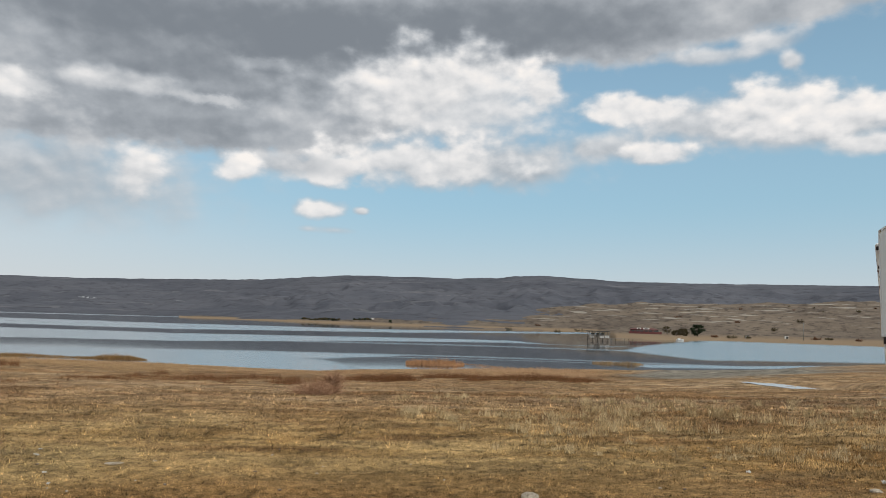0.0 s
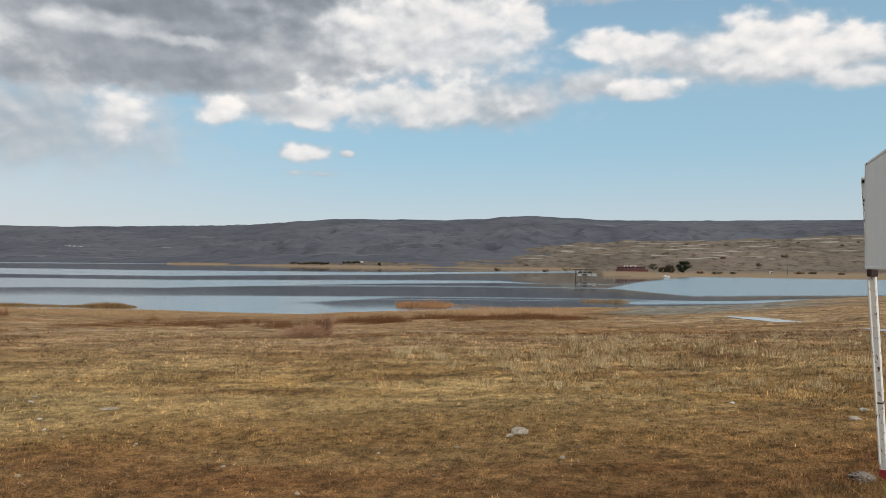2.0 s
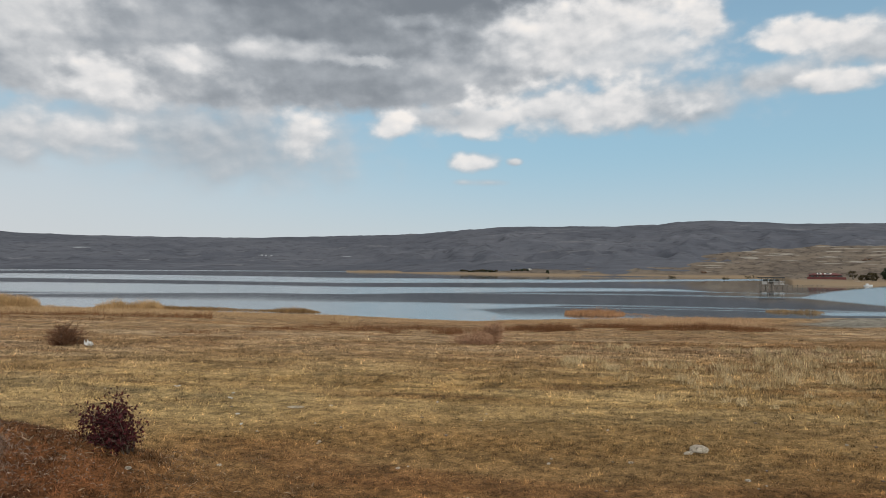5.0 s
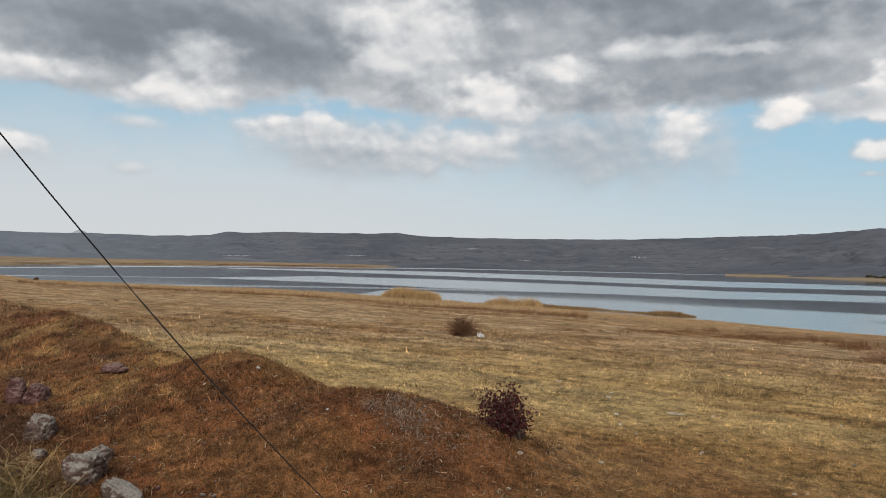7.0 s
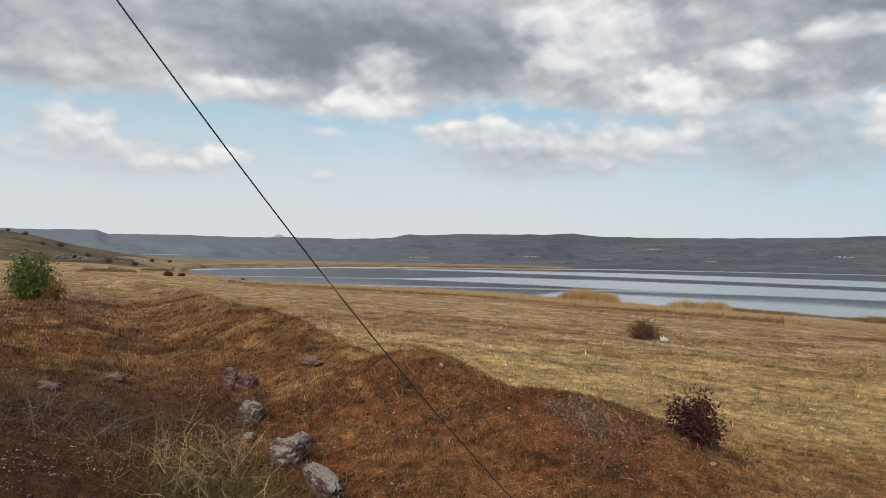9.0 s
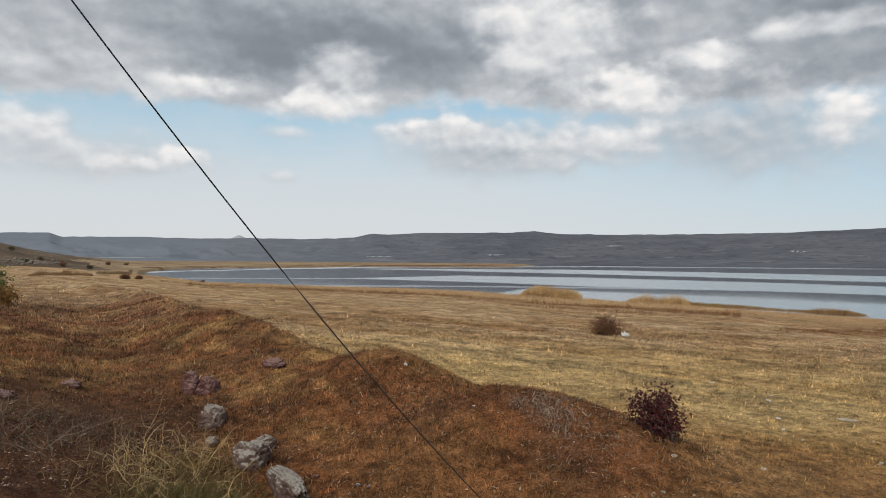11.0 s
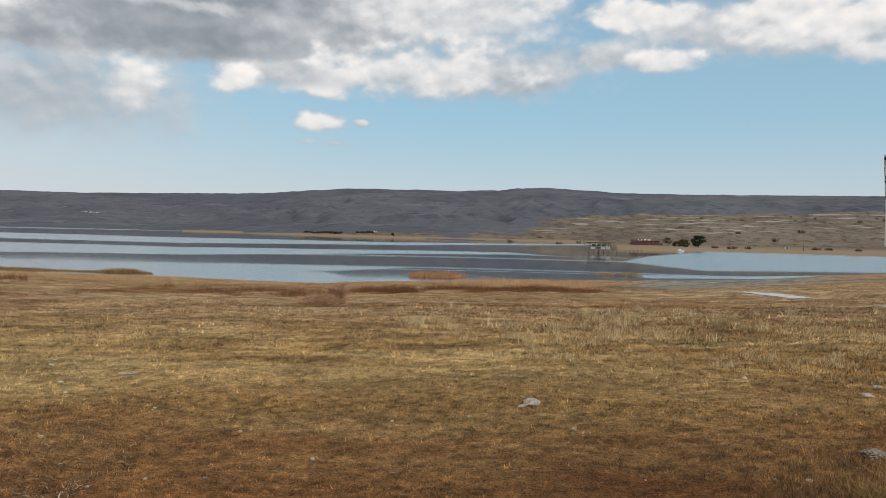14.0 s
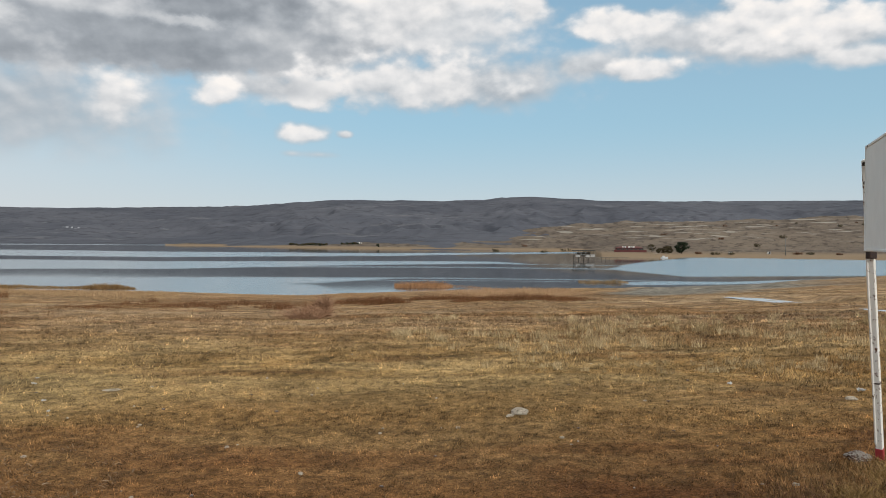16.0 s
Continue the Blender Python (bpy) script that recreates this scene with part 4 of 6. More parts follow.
def reed_bed(x, y, height, tint, label, uneven=1.3, lift=None):
    """Dry reeds at the places given, with drooping plumes."""
    n = len(x)
    z = ground_z(x, y) if lift is None else np.broadcast_to(lift, n)
    aim = np.stack([rng.normal(0, 0.28, n), rng.normal(0, 0.28, n), np.ones(n)], 1)
    h = height * rng.uniform(0.35, 1.15, n) * np.clip(0.85 + uneven * fbm(x, y, 2.2, 4, 73, 0.65), 0.2, 1.5)
    d = np.hypot(x, y)
    w = 0.00034 * d * rng.uniform(0.6, 1.4, n)
    v, f, t = ribbons(np.stack([x, y, z - 0.05], 1), aim, h, w, 0.06, np.asarray(tint) * shade_of(n, 0.6, 1.35), 2)
    return tagged(mesh_object("reeds", v, f, REED, tints=t), label, "reeds", kind="stuff")


REED_GOLD = np.array((0.41, 0.265, 0.125))
REED_TAN, REED_RUST = np.array((0.37, 0.265, 0.145)), np.array((0.28, 0.185, 0.095))


def scatter_polar(count, a0, a1, d0, d1, ragged=0.0, seed=70, size=5.0):
    a, u = rng.uniform(a0, a1, count), rng.uniform(0, 1, count)
    lo = d0(a) if callable(d0) else d0
    hi = d1(a) if callable(d1) else d1
    d = lo + (hi - lo) * u
    x, y = d * np.sin(np.radians(a)), d * np.cos(np.radians(a))
    # thin out towards the rims and in patches
    rim = 0.16 * (smoothstep(0.0, 0.3, u) * smoothstep(1.0, 0.8, u) - 1) if ragged else 0.0
    keep = fbm(x, y, size, 4, seed, 0.6) + rim + rng.uniform(-0.12, 0.12, count) > ragged - 0.5
    return x[keep], y[keep], a[keep]


def bell(a, mid, half):
    return np.clip(1 - ((a - mid) / half) ** 2, 0, 1) ** 0.5


# the tall clump
x, y, a = scatter_polar(11000, -46.3, -41.6, 93, 99)
reed_bed(x, y, 0.3 + 1.85 * bell(a, -43.9, 2.4), REED_GOLD, "tall pale dry reed clump at the water's edge", 0.35)
# mounds of reed and the low strip that ends in a point
x, y, a = scatter_polar(9000, -38.5, -33.5, 88, 96, 0.2)
reed_bed(x, y, 0.25 + 0.95 * np.maximum(bell(a, -37.0, 1.1), 0.9 * bell(a, -34.8, 1.4)), REED_GOLD, "rounded mounds of dry reed on the shore")
x, y, a = scatter_polar(15000, -34.5, -21.7, lambda q: np.interp(q, [-34.5, -21.7], [90, 80.5]), lambda q: np.interp(q, [-34.5, -21.7], [97, 83.5]))
reed_bed(x, y, (0.24 + 0.42 * bell(a, -23.5, 2.0) + 0.2 * smoothstep(-28, -34, a)) * np.clip((-21.7 - a) / 1.6, 0.1, 1), REED_RUST * (0.82, 0.74, 0.62), "low rust-brown reed strip running out into the lake", lift=0.0)
# the reed islet
x, y, a = scatter_polar(9000, -2.7, 4.9, 80, 86)
reed_bed(x, y, 0.10 + 0.62 * bell(a, -0.6, 2.5), REED_RUST * (1.42, 1.15, 1.12), "golden reed islet in the shallows", lift=0.0)
x, y, a = scatter_polar(1500, 11.8, 15.6, 95, 99)
reed_bed(x, y, 0.5 * bell(a, 13.6, 2.0) + 0.1, REED_RUST, "small flat reed islet beside the bay", lift=0.0)
# the bed along the shore
SEDGE_AZ, SEDGE_T = [-34, -27.6, -22.6, -12.7, -1.7, 6, 11.7, 15], [0.38, 0.41, 0.53, 0.56, 0.62, 0.60, 0.54, 0.5]


def sedge_line(q):
    return np.interp(q, SEDGE_AZ, SEDGE_T) * shore_distance(q)


x, y, a = scatter_polar(58000, -20, 14.5, lambda q: 1.12 * sedge_line(q), lambda q: 1.0 * shore_distance(q), 0.12)
reed_bed(x, y, (0.15 + 0.24 * bell(a, 7.0, 6.5)) * (0.25 + 0.75 * smoothstep(14.5, 10.0, a)), REED_TAN * (1.16, 1.05, 1.10), "broad bed of tan reeds along the shore")
x, y, a = scatter_polar(80000, -77, -19, lambda q: 0.68 * shore_distance(q), lambda q: 0.985 * shore_distance(q), 0.1)
reed_bed(x, y, 0.28 + 0.22 * bell(a, -47.0, 14.0), REED_TAN * (1.06, 1.0, 1.0), "low dry reeds along the western shore", 0.8)
x, y, a = scatter_polar(16000, -72, -30, lambda q: 0.60 * shore_distance(q), lambda q: 0.69 * shore_distance(q), 0.40, 77, 3.0)
reed_bed(x, y, 0.42, np.array(UMBER) * (1.25, 1.1, 1.0), "ragged dark brown sedge behind the western reeds", 1.6)
# the dark line of old sedge
x, y, a = scatter_polar(46000, -34, 15, lambda q: (0.93 + 0.03 * np.sin(q * 1.7)) * sedge_line(q), lambda q: (1.11 + 0.05 * np.sin(q * 0.9 + 1)) * sedge_line(q), 0.385, 71, 2.6)
reed_bed(x, y, 0.36 * (0.15 + 0.85 * smoothstep(15.0, 9.0, a)) * (0.3 + 0.7 * smoothstep(-32, -20, a)), np.array(UMBER) * (1.05, 0.9, 0.8), "dark brown line of old sedge below the pasture", 2.0)
x, y, a = scatter_polar(7000, -74, -36, lambda q: 0.50 * shore_distance(q), lambda q: 0.62 * shore_distance(q), 0.50, 72)
reed_bed(x, y, 0.34, np.array(UMBER) * 0.95, "brown sedge tussocks in the pasture")


def far_ground(x, y):
    return np.maximum(ground_z(x, y), plain_z(x, y))


def sight_distance(az, el):
    """How far off the sight line at that bearing and depression meets the land."""
    d = np.geomspace(30, 900, 900)
    x, y = d * math.sin(radians(az)), d * math.cos(radians(az))
    hit = np.nonzero(EYE + d * math.tan(radians(el)) <= far_ground(x, y))[0]
    return float(d[hit[0]]) if len(hit) else 900.0


def far_sedge(a0, a1, el, tall, tint, label, count, ragged=0.12):
    """A strip of sedge on the far flat land; tall is in degrees of the view from the road."""
    d0, d1 = sight_distance(a0, el), sight_distance(a1, el)
    x, y, a = scatter_polar(count, a0, a1, lambda q: np.interp(q, [a0, a1], [d0, d1]), lambda q: np.interp(q, [a0, a1], [1.05 * d0, 1.05 * d1]), ragged, 76, 9.0)
    h = radians(tall) * np.hypot(x, y) * (0.35 + 0.65 * bell(a, (a0 + a1) / 2, (a1 - a0) / 2))
    reed_bed(x, y, h, np.array(tint), label, lift=far_ground(x, y))


far_sedge(-82.4, -78.4, -1.12, 0.30, (0.20, 0.120, 0.060), "brown sedge strip below the stony hill", 5000)
far_sedge(-78.2, -75.8, -0.95, 0.26, (0.17, 0.115, 0.060), "olive-brown sedge mound on the flat", 2600)
far_sedge(-75.2, -69.2, -0.56, 0.10, (0.15, 0.085, 0.050), "thin brown sedge line on the spit", 4200, 0.3)
far_sedge(-72.4, -66.0, -0.60, 0.08, (0.13, 0.080, 0.050), "dark sedge at the spit's waterline", 3200, 0.4)
far_sedge(-66.0, -58.0, -0.50, 0.08, (0.19, 0.110, 0.060), "broken brown sedge along the spit's shore", 4000, 0.45)
far_sedge(-59.0, -46.8, -0.36, 0.09, (0.17, 0.088, 0.055), "rusty sedge rim at the spit's tip", 8000, 0.38)

# tussocks over the pasture
n = 900
td = np.exp(rng.uniform(math.log(11), math.log(62), n))
ta = rng.uniform(-80, 36, n)
tx, ty = td * np.sin(np.radians(ta)), td * np.cos(np.radians(ta))
keep = (td < 0.66 * shore_distance(ta)) & (fbm(tx, ty * 2.0, 7.0, 3, 74) + rng.uniform(-0.15, 0.15, n) > 0.0)
tx, ty, td = tx[keep], ty[keep], td[keep]
per = 26
bx = np.repeat(tx, per) + rng.normal(0, 0.10, len(tx) * per) * 1.6
by = np.repeat(ty, per) + rng.normal(0, 0.08, len(tx) * per)
aim = np.stack([rng.normal(0, 0.6, len(bx)), rng.normal(0, 0.6, len(bx)), rng.uniform(0.5, 1.2, len(bx))], 1)
shade = np.repeat(rng.uniform(0, 1, len(tx)), per)
tt = blend(np.array(UMBER), np.array(STRAW), shade) * shade_of(len(bx), 0.6, 1.3)
v, f, t = ribbons(np.stack([bx, by, ground_z(bx, by) - 0.01], 1), aim, rng.uniform(0.05, 0.17, len(bx)), 0.00075 * np.repeat(td, per) * rng.uniform(0.6, 1.4, len(bx)), 0.25, tt, 2)
tagged(mesh_object("tussocks", v, f, GRASS, tints=t), "scattered brown and straw grass tussocks in the pasture", "grass", kind="stuff")

# pale upright tufts in the damper hollow
n = 640
td = np.exp(rng.uniform(math.log(12.0), math.log(27), n))
ta = rng.uniform(-3, 37, n)
tx, ty = td * np.sin(np.radians(ta)), td * np.cos(np.radians(ta))
keep = fbm(tx, ty * 1.4, 3.2, 3, 75) + rng.uniform(-0.1, 0.1, n) + 0.3 * smoothstep(2, 9, ta) > 0.2
tx, ty, td = tx[keep], ty[keep], td[keep]
per = 46
big = np.repeat(rng.uniform(0.6, 1.5, len(tx)) * smoothstep(8, 17, td), per)
bx = np.repeat(tx, per) + rng.normal(0, 0.075, len(big)) * big
by = np.repeat(ty, per) + rng.normal(0, 0.075, len(big)) * big
aim = np.stack([rng.normal(0, 0.3, len(bx)), rng.normal(0, 0.3, len(bx)), np.ones(len(bx))], 1)
tt = blend(np.array((0.32, 0.23, 0.115)), np.array((0.56, 0.44, 0.26)), np.repeat(rng.uniform(0, 1, len(tx)), per)) * shade_of(len(bx), 0.6, 1.3)
v, f, t = ribbons(np.stack([bx, by, ground_z(bx, by) - 0.01], 1), aim, rng.uniform(0.07, 0.23, len(bx)) * big, 0.0007 * np.repeat(td, per) * rng.uniform(0.6, 1.4, len(bx)), 0.12, tt, 2)
tagged(mesh_object("tussocks", v, f, GRASS, tints=t), "pale straw upright grass tufts in the meadow", "grass", kind="stuff")


# ---- shrubs and trees ----
BARK = plain_material("grey_brown_bark", (0.10, 0.075, 0.055), (0.19, 0.15, 0.115), 60, 0.9, relief=0.004)
RED_LEAF = leaf_material("wine_red_leaf", (0.085, 0.016, 0.016), (0.030, 0.008, 0.010))
RUST_LEAF = leaf_material("rust_twig", (0.17, 0.085, 0.045), (0.10, 0.05, 0.028))
PALE_TWIG = leaf_material("pale_dry_twig", (0.44, 0.27, 0.165), (0.24, 0.13, 0.075))
OLIVE_LEAF = leaf_material("olive_brown_leaf", (0.105, 0.085, 0.042), (0.055, 0.044, 0.024))
STALK_STRAW = leaf_material("pale_straw_stalk", (0.42, 0.30, 0.155), (0.22, 0.145, 0.07))
FLUFF_STALK = leaf_material("faded_thistle_stalk", (0.36, 0.265, 0.20), (0.10, 0.065, 0.048))
TWIG_DARK = leaf_material("dark_dead_twig", (0.13, 0.09, 0.065), (0.05, 0.034, 0.026))
GOLD_STALK = leaf_material("golden_dry_stalk", (0.36, 0.235, 0.085), (0.20, 0.12, 0.045))
GREEN_LEAF = leaf_material("willow_green_leaf", (0.13, 0.16, 0.035), (0.07, 0.11, 0.02))
GOLD_LEAF = leaf_material("turning_leaf", (0.25, 0.13, 0.03), (0.15, 0.07, 0.02))
DARK_LEAF = leaf_material("dark_green_leaf", (0.036, 0.050, 0.024), (0.018, 0.027, 0.014))
GREY_STALK = leaf_material("grey_dead_stalk", (0.17, 0.125, 0.09), (0.055, 0.036, 0.026))
YELLOW_STALK = leaf_material("yellow_dry_stalk", (0.165, 0.118, 0.04), (0.055, 0.046, 0.016))


def limbs(count, height, spread, radius, kinks=4, seed=0, start=0.0, root=0.4):
    """Crooked stems from a common root. Returns their point lists."""
    r = random.Random(seed)
    out = []
    for k in range(count):
        a, s = r.uniform(0, 6.283), spread * math.sqrt(r.uniform(0.02, 1))
        tip = Vector((s * math.cos(a), s * math.sin(a), height * r.uniform(0.45, 1.0) * (1 - 0.35 * (s / max(spread, 1e-6)) ** 2)))
        pts = [Vector((root * tip.x, root * tip.y, start - 0.03))]
        for i in range(1, kinks + 1):
            t = i / kinks
            j = 0.07 * height
            u = root + (1 - root) * t ** 0.8
            pts.append(Vector((tip.x * u, tip.y * u, start + (tip.z - start) * t)) + Vector((r.uniform(-j, j), r.uniform(-j, j), r.uniform(-j, j) * 0.5)))
        out.append(pts)
    return out


def leaf_cloud(centres, count, reach, size, seed, flatten=1.0):
    """Small bent leaves strewn round points. Returns verts and faces."""
    r = np.random.default_rng(seed)
    c = np.asarray(centres)[r.integers(0, len(centres), count)]
    p = c + r.normal(0, reach, (count, 3)) * (1, 1, flatten)
    u = r.normal(size=(count, 3))
    u /= np.linalg.norm(u, axis=1)[:, None]
    w = np.cross(u, r.normal(size=(count, 3)))
    w /= np.linalg.norm(w, axis=1)[:, None] + 1e-9
    s = (size * r.uniform(0.6, 1.4, count))[:, None]
    nrm = np.cross(u, w)
    verts = np.stack([p - u * s, p + w * s * 0.45 + nrm * s * 0.15, p + u * s, p - w * s * 0.45 + nrm * s * 0.15], 1).reshape(-1, 3)
    faces = np.arange(4 * count).reshape(-1, 4)
    return verts, faces


def shrub(name, m, label, height, spread, stems, leaves, leaf_size, leaf_mat, seed, radius=0.012, reach=None, category="shrub", part_name="foliage", group=""):
    """A shrub: a mesh of stems with side twigs, and one of leaves."""
    thing = empty(name, m, label, category, group)
    lines = limbs(stems, height, spread, radius, 4, seed)
    r = random.Random(seed + 1)
    bm = bmesh.new()
    tips = []
    for pts in lines:
        add_tube(bm, pts, [radius, radius * 0.8, radius * 0.6, radius * 0.45, radius * 0.25], 5)
        for p in pts[1:]:
            tips.append(p)
            for q in range(2):
                d = Vector((r.uniform(-1, 1), r.uniform(-1, 1), r.uniform(0.1, 1))) * height * 0.16
                add_tube(bm, [p, p + d * 0.6, p + d + Vector((0, 0, 0.02))], [radius * 0.4, radius * 0.3, radius * 0.15], 3)
                tips.append(p + d)
    part("branching", bm, BARK, thing, smooth=True)
    v, f = leaf_cloud([tuple(p) for p in tips], leaves, reach or height * 0.075, leaf_size, seed)
    v[:, 2] = np.maximum(v[:, 2], 0.0)
    mesh_object(part_name, v, f, leaf_mat, thing)
    return thing


def tree(name, m, label, height, crown, trunk, leaves, leaf_size, leaf_mat, seed, low=0.2, group=""):
    """A tree: tapered trunk, limbs, and a crown of many small leaf clumps."""
    thing = empty(name, m, label, "tree", group)
    r = random.Random(seed)
    bm = bmesh.new()
    add_tube(bm, [(0, 0, -0.2), (0.02 * height, 0, height * 0.3), (-0.01 * height, 0.02 * height, height * 0.6), (0, 0, height * 0.9)],
             [trunk, trunk * 0.75, trunk * 0.5, trunk * 0.15], 7)
    part("trunk", bm, BARK, thing, smooth=True)
    bm = bmesh.new()
    tips = []
    for k in range(26):
        z0 = height * r.uniform(low, 0.85)
        a = r.uniform(0, 6.283)
        t = (z0 / height - low) / (1 - low)
        s = crown * r.uniform(0.45, 1.0) * (math.sin(math.pi * min(1, 0.22 + 0.75 * t)) ** 0.7)
        end = Vector((s * math.cos(a), s * math.sin(a), z0 + height * r.uniform(0.02, 0.16)))
        mid = Vector((0.5 * end.x, 0.5 * end.y, z0 + height * 0.03))
        add_tube(bm, [(0, 0, z0 - 0.05 * height), mid, end], [trunk * 0.3, trunk * 0.2, trunk * 0.06], 4)
        tips += [tuple(end), tuple(mid * 0.4 + end * 0.6)]
    part("branching", bm, BARK, thing, smooth=True)
    tips.append((0, 0, height * 0.92))
    v, f = leaf_cloud(tips, leaves, height * 0.075, leaf_size, seed, 0.8)
    v[:, 2] = np.clip(v[:, 2], 0.05 * height, height)
    mesh_object("crown", v, f, leaf_mat, thing)
    return thing


def weed(name, m, label, count, length, width, droop, spread, mat, seed, upright=0.7, heads=0):
    """A tangle of bent dry stalks, with seed heads where it has them."""
    r = np.random.default_rng(seed)
    thing = empty(name, m, label, "weed")
    base = np.stack([r.normal(0, spread, count), r.normal(0, spread, count), np.full(count, -0.02)], 1)
    aim = np.stack([r.normal(0, 1, count), r.normal(0, 1, count), upright + r.uniform(0, 1.4, count)], 1)
    ln = length * r.uniform(0.4, 1.15, count)
    # the stalks follow the slope of the ground under them
    ox, oy, oz = m.translation
    base[:, 2] = ground_z(ox + base[:, 0], oy + base[:, 1]) - oz - 0.02
    v, f, t = ribbons(base, aim, ln, width * r.uniform(0.6, 1.5, count), droop, np.ones((count, 3)), 5)
    tagged(mesh_object("stalk_tangle", v, f, mat, thing), kind="stuff")
    if heads:
        ends = v.reshape(count, -1, 3)[:, -1]
        hv, hf = leaf_cloud(ends, heads, 0.012, 0.013, seed + 1)
        tagged(mesh_object("seed_fluff", hv, hf, mat, thing), kind="stuff")
    return thing


def crooked(base, aim, length, width, wild, r, segments=7):
    """Crooked twigs: thin strips that change their way at every joint."""
    n = len(base)
    way_ = aim / np.linalg.norm(aim, axis=1)[:, None]
    side = np.cross(way_, r.normal(size=(n, 3)))
    side /= np.linalg.norm(side, axis=1)[:, None] + 1e-9
    p, rows, joints = base.copy(), [], []
    for k in range(segments + 1):
        w = (width * 0.5 * (1.0 - 0.75 * k / segments))[:, None] * side
        rows.append(np.stack([p - w, p + w], 1))
        joints.append(p.copy())
        way_ = way_ + r.normal(0, wild, (n, 3)) + (0, 0, -0.05)
        way_ /= np.linalg.norm(way_, axis=1)[:, None]
        p = p + way_ * (length / segments)[:, None]
    stride = 2 * (segments + 1)
    one = np.array([[2 * k, 2 * k + 1, 2 * k + 3, 2 * k + 2] for k in range(segments)])
    faces = (np.arange(n)[:, None, None] * stride + one[None]).reshape(-1, 4)
    return np.stack(rows, 1).reshape(-1, 3), faces, np.stack(joints, 1)


def bramble(m, label, twigs, length, width, spread, mat, seed, upright=0.6, wild=0.34):
    """Dead brush: crooked bare twigs that fork into finer ones."""
    r = np.random.default_rng(seed)
    thing = empty("dead_brush", m, label, "brush", "dead brush on the shoulder")
    base = np.stack([r.normal(0, spread, twigs), r.normal(0, spread, twigs), np.zeros(twigs)], 1)
    ox, oy, oz = m.translation
    base[:, 2] = ground_z(ox + base[:, 0], oy + base[:, 1]) - oz - 0.02
    aim = np.stack([r.normal(0, 0.8, twigs), r.normal(0, 0.8, twigs), upright + r.uniform(0, 0.8, twigs)], 1)
    v, f, joints = crooked(base, aim, length * r.uniform(0.5, 1.2, twigs), width * r.uniform(0.7, 1.3, twigs), wild, r)
    tagged(mesh_object("twig_tangle", v, f, mat, thing), kind="stuff")
    forks = 4
    pick = joints[:, 2:2 + forks].reshape(-1, 3)
    n = len(pick)
    aim = np.stack([r.normal(0, 1, n), r.normal(0, 1, n), r.uniform(-0.1, 1.0, n)], 1)
    v, f, joints = crooked(pick, aim, length * r.uniform(0.15, 0.45, n), width * 0.6 * r.uniform(0.6, 1.2, n), wild, r, 4)
    tagged(mesh_object("side_twig_tangle", v, f, mat, thing), kind="stuff")
    return thing


def broom(name, m, label, height, spread, stalks, width, mat, seed, group=""):
    """A leafless bush: a fan of thin, forking, upright twigs."""
    r = np.random.default_rng(seed)
    thing = empty(name, m, label, "bush", group)
    lines = limbs(14, height * 0.75, spread * 0.6, 0.01, 4, seed)
    bm = bmesh.new()
    for pts in lines:
        w = height * 0.012
        add_tube(bm, pts, [w, w * 0.8, w * 0.6, w * 0.5, w * 0.3], 4)
    part("branching", bm, BARK, thing, smooth=True)
    spots = np.array([tuple(pts[k]) for pts in lines for k in (0, 1, 2, 3)])
    base = spots[r.integers(0, len(spots), stalks)] + r.normal(0, 1, (stalks, 3)) * (0.2 * spread, 0.2 * spread, 0.08 * height)
    base[:, 2] = np.maximum(base[:, 2], 0)
    out = base.copy()
    out[:, 2] = 0
    aim = out * (1.0 / spread) + np.stack([r.normal(0, 0.65, stalks), r.normal(0, 0.65, stalks), r.uniform(0.1, 1.1, stalks)], 1)
    ln = height * r.uniform(0.10, 0.36, stalks)
    v, f, t = ribbons(base, aim, ln, width * r.uniform(0.6, 1.5, stalks), 0.05, np.ones((stalks, 3)), 2)
    tagged(mesh_object("twig_fan", v, f, mat, thing), kind="stuff")
    return thing


p = on_ground(-35.55, -13.05)
shrub("sumac_bush", pose(*p, 0, -24, 36), "small wine-red leafy bush at the end of the earth bank", 0.47, 0.19, 38, 3600, 0.016, RED_LEAF, 17, 0.005, 0.026, "bush", "foliage")
p = on_ground(-39.7, -5.55)
broom("thorn_bush", pose(*p), "rust-brown leafless thorn bush in the pasture", 0.95, 0.75, 1900, 0.015, RUST_LEAF, 6)
p = on_ground(-9.7, -5.95)
broom("tamarisk_bush", pose(*p), "pale pinkish-tan dry bush above the sedge line", 0.80, 1.3, 2600, 0.014, PALE_TWIG, 8)
p = on_ground(-8.3, -5.85)
broom("tamarisk_bush", pose(*p), "taller upright pale dry bush beside a lower one", 1.35, 0.5, 1900, 0.014, PALE_TWIG, 9)
p = at_bearing(-85.2, 29.0)
shrub("willow_bush", pose(p.x, p.y, p.z), "round green bush with yellowing lower leaves", 1.7, 0.62, 40, 5200, 0.05, GREEN_LEAF, 11, 0.02, 0.11, "bush", "foliage")
p = at_bearing(-83.9, 28.6)
shrub("willow_bush", pose(p.x, p.y, p.z), "low orange-brown shrub beside the green bush", 0.7, 0.45, 20, 1500, 0.045, GOLD_LEAF, 12, 0.012, 0.1, "bush", "foliage")
for a, e, h, k in ((-76.3, -1.35, 1.4, 13), (-75.4, -1.35, 1.2, 14), (-70.9, -1.62, 0.8, 15)):
    p = on_ground(a, e)
    broom("thorn_bush", pose(*p), "dark brown thorn bush near the bay", h, h * 0.8, 900, 0.06, RUST_LEAF, k, "thorn bushes by the bay")

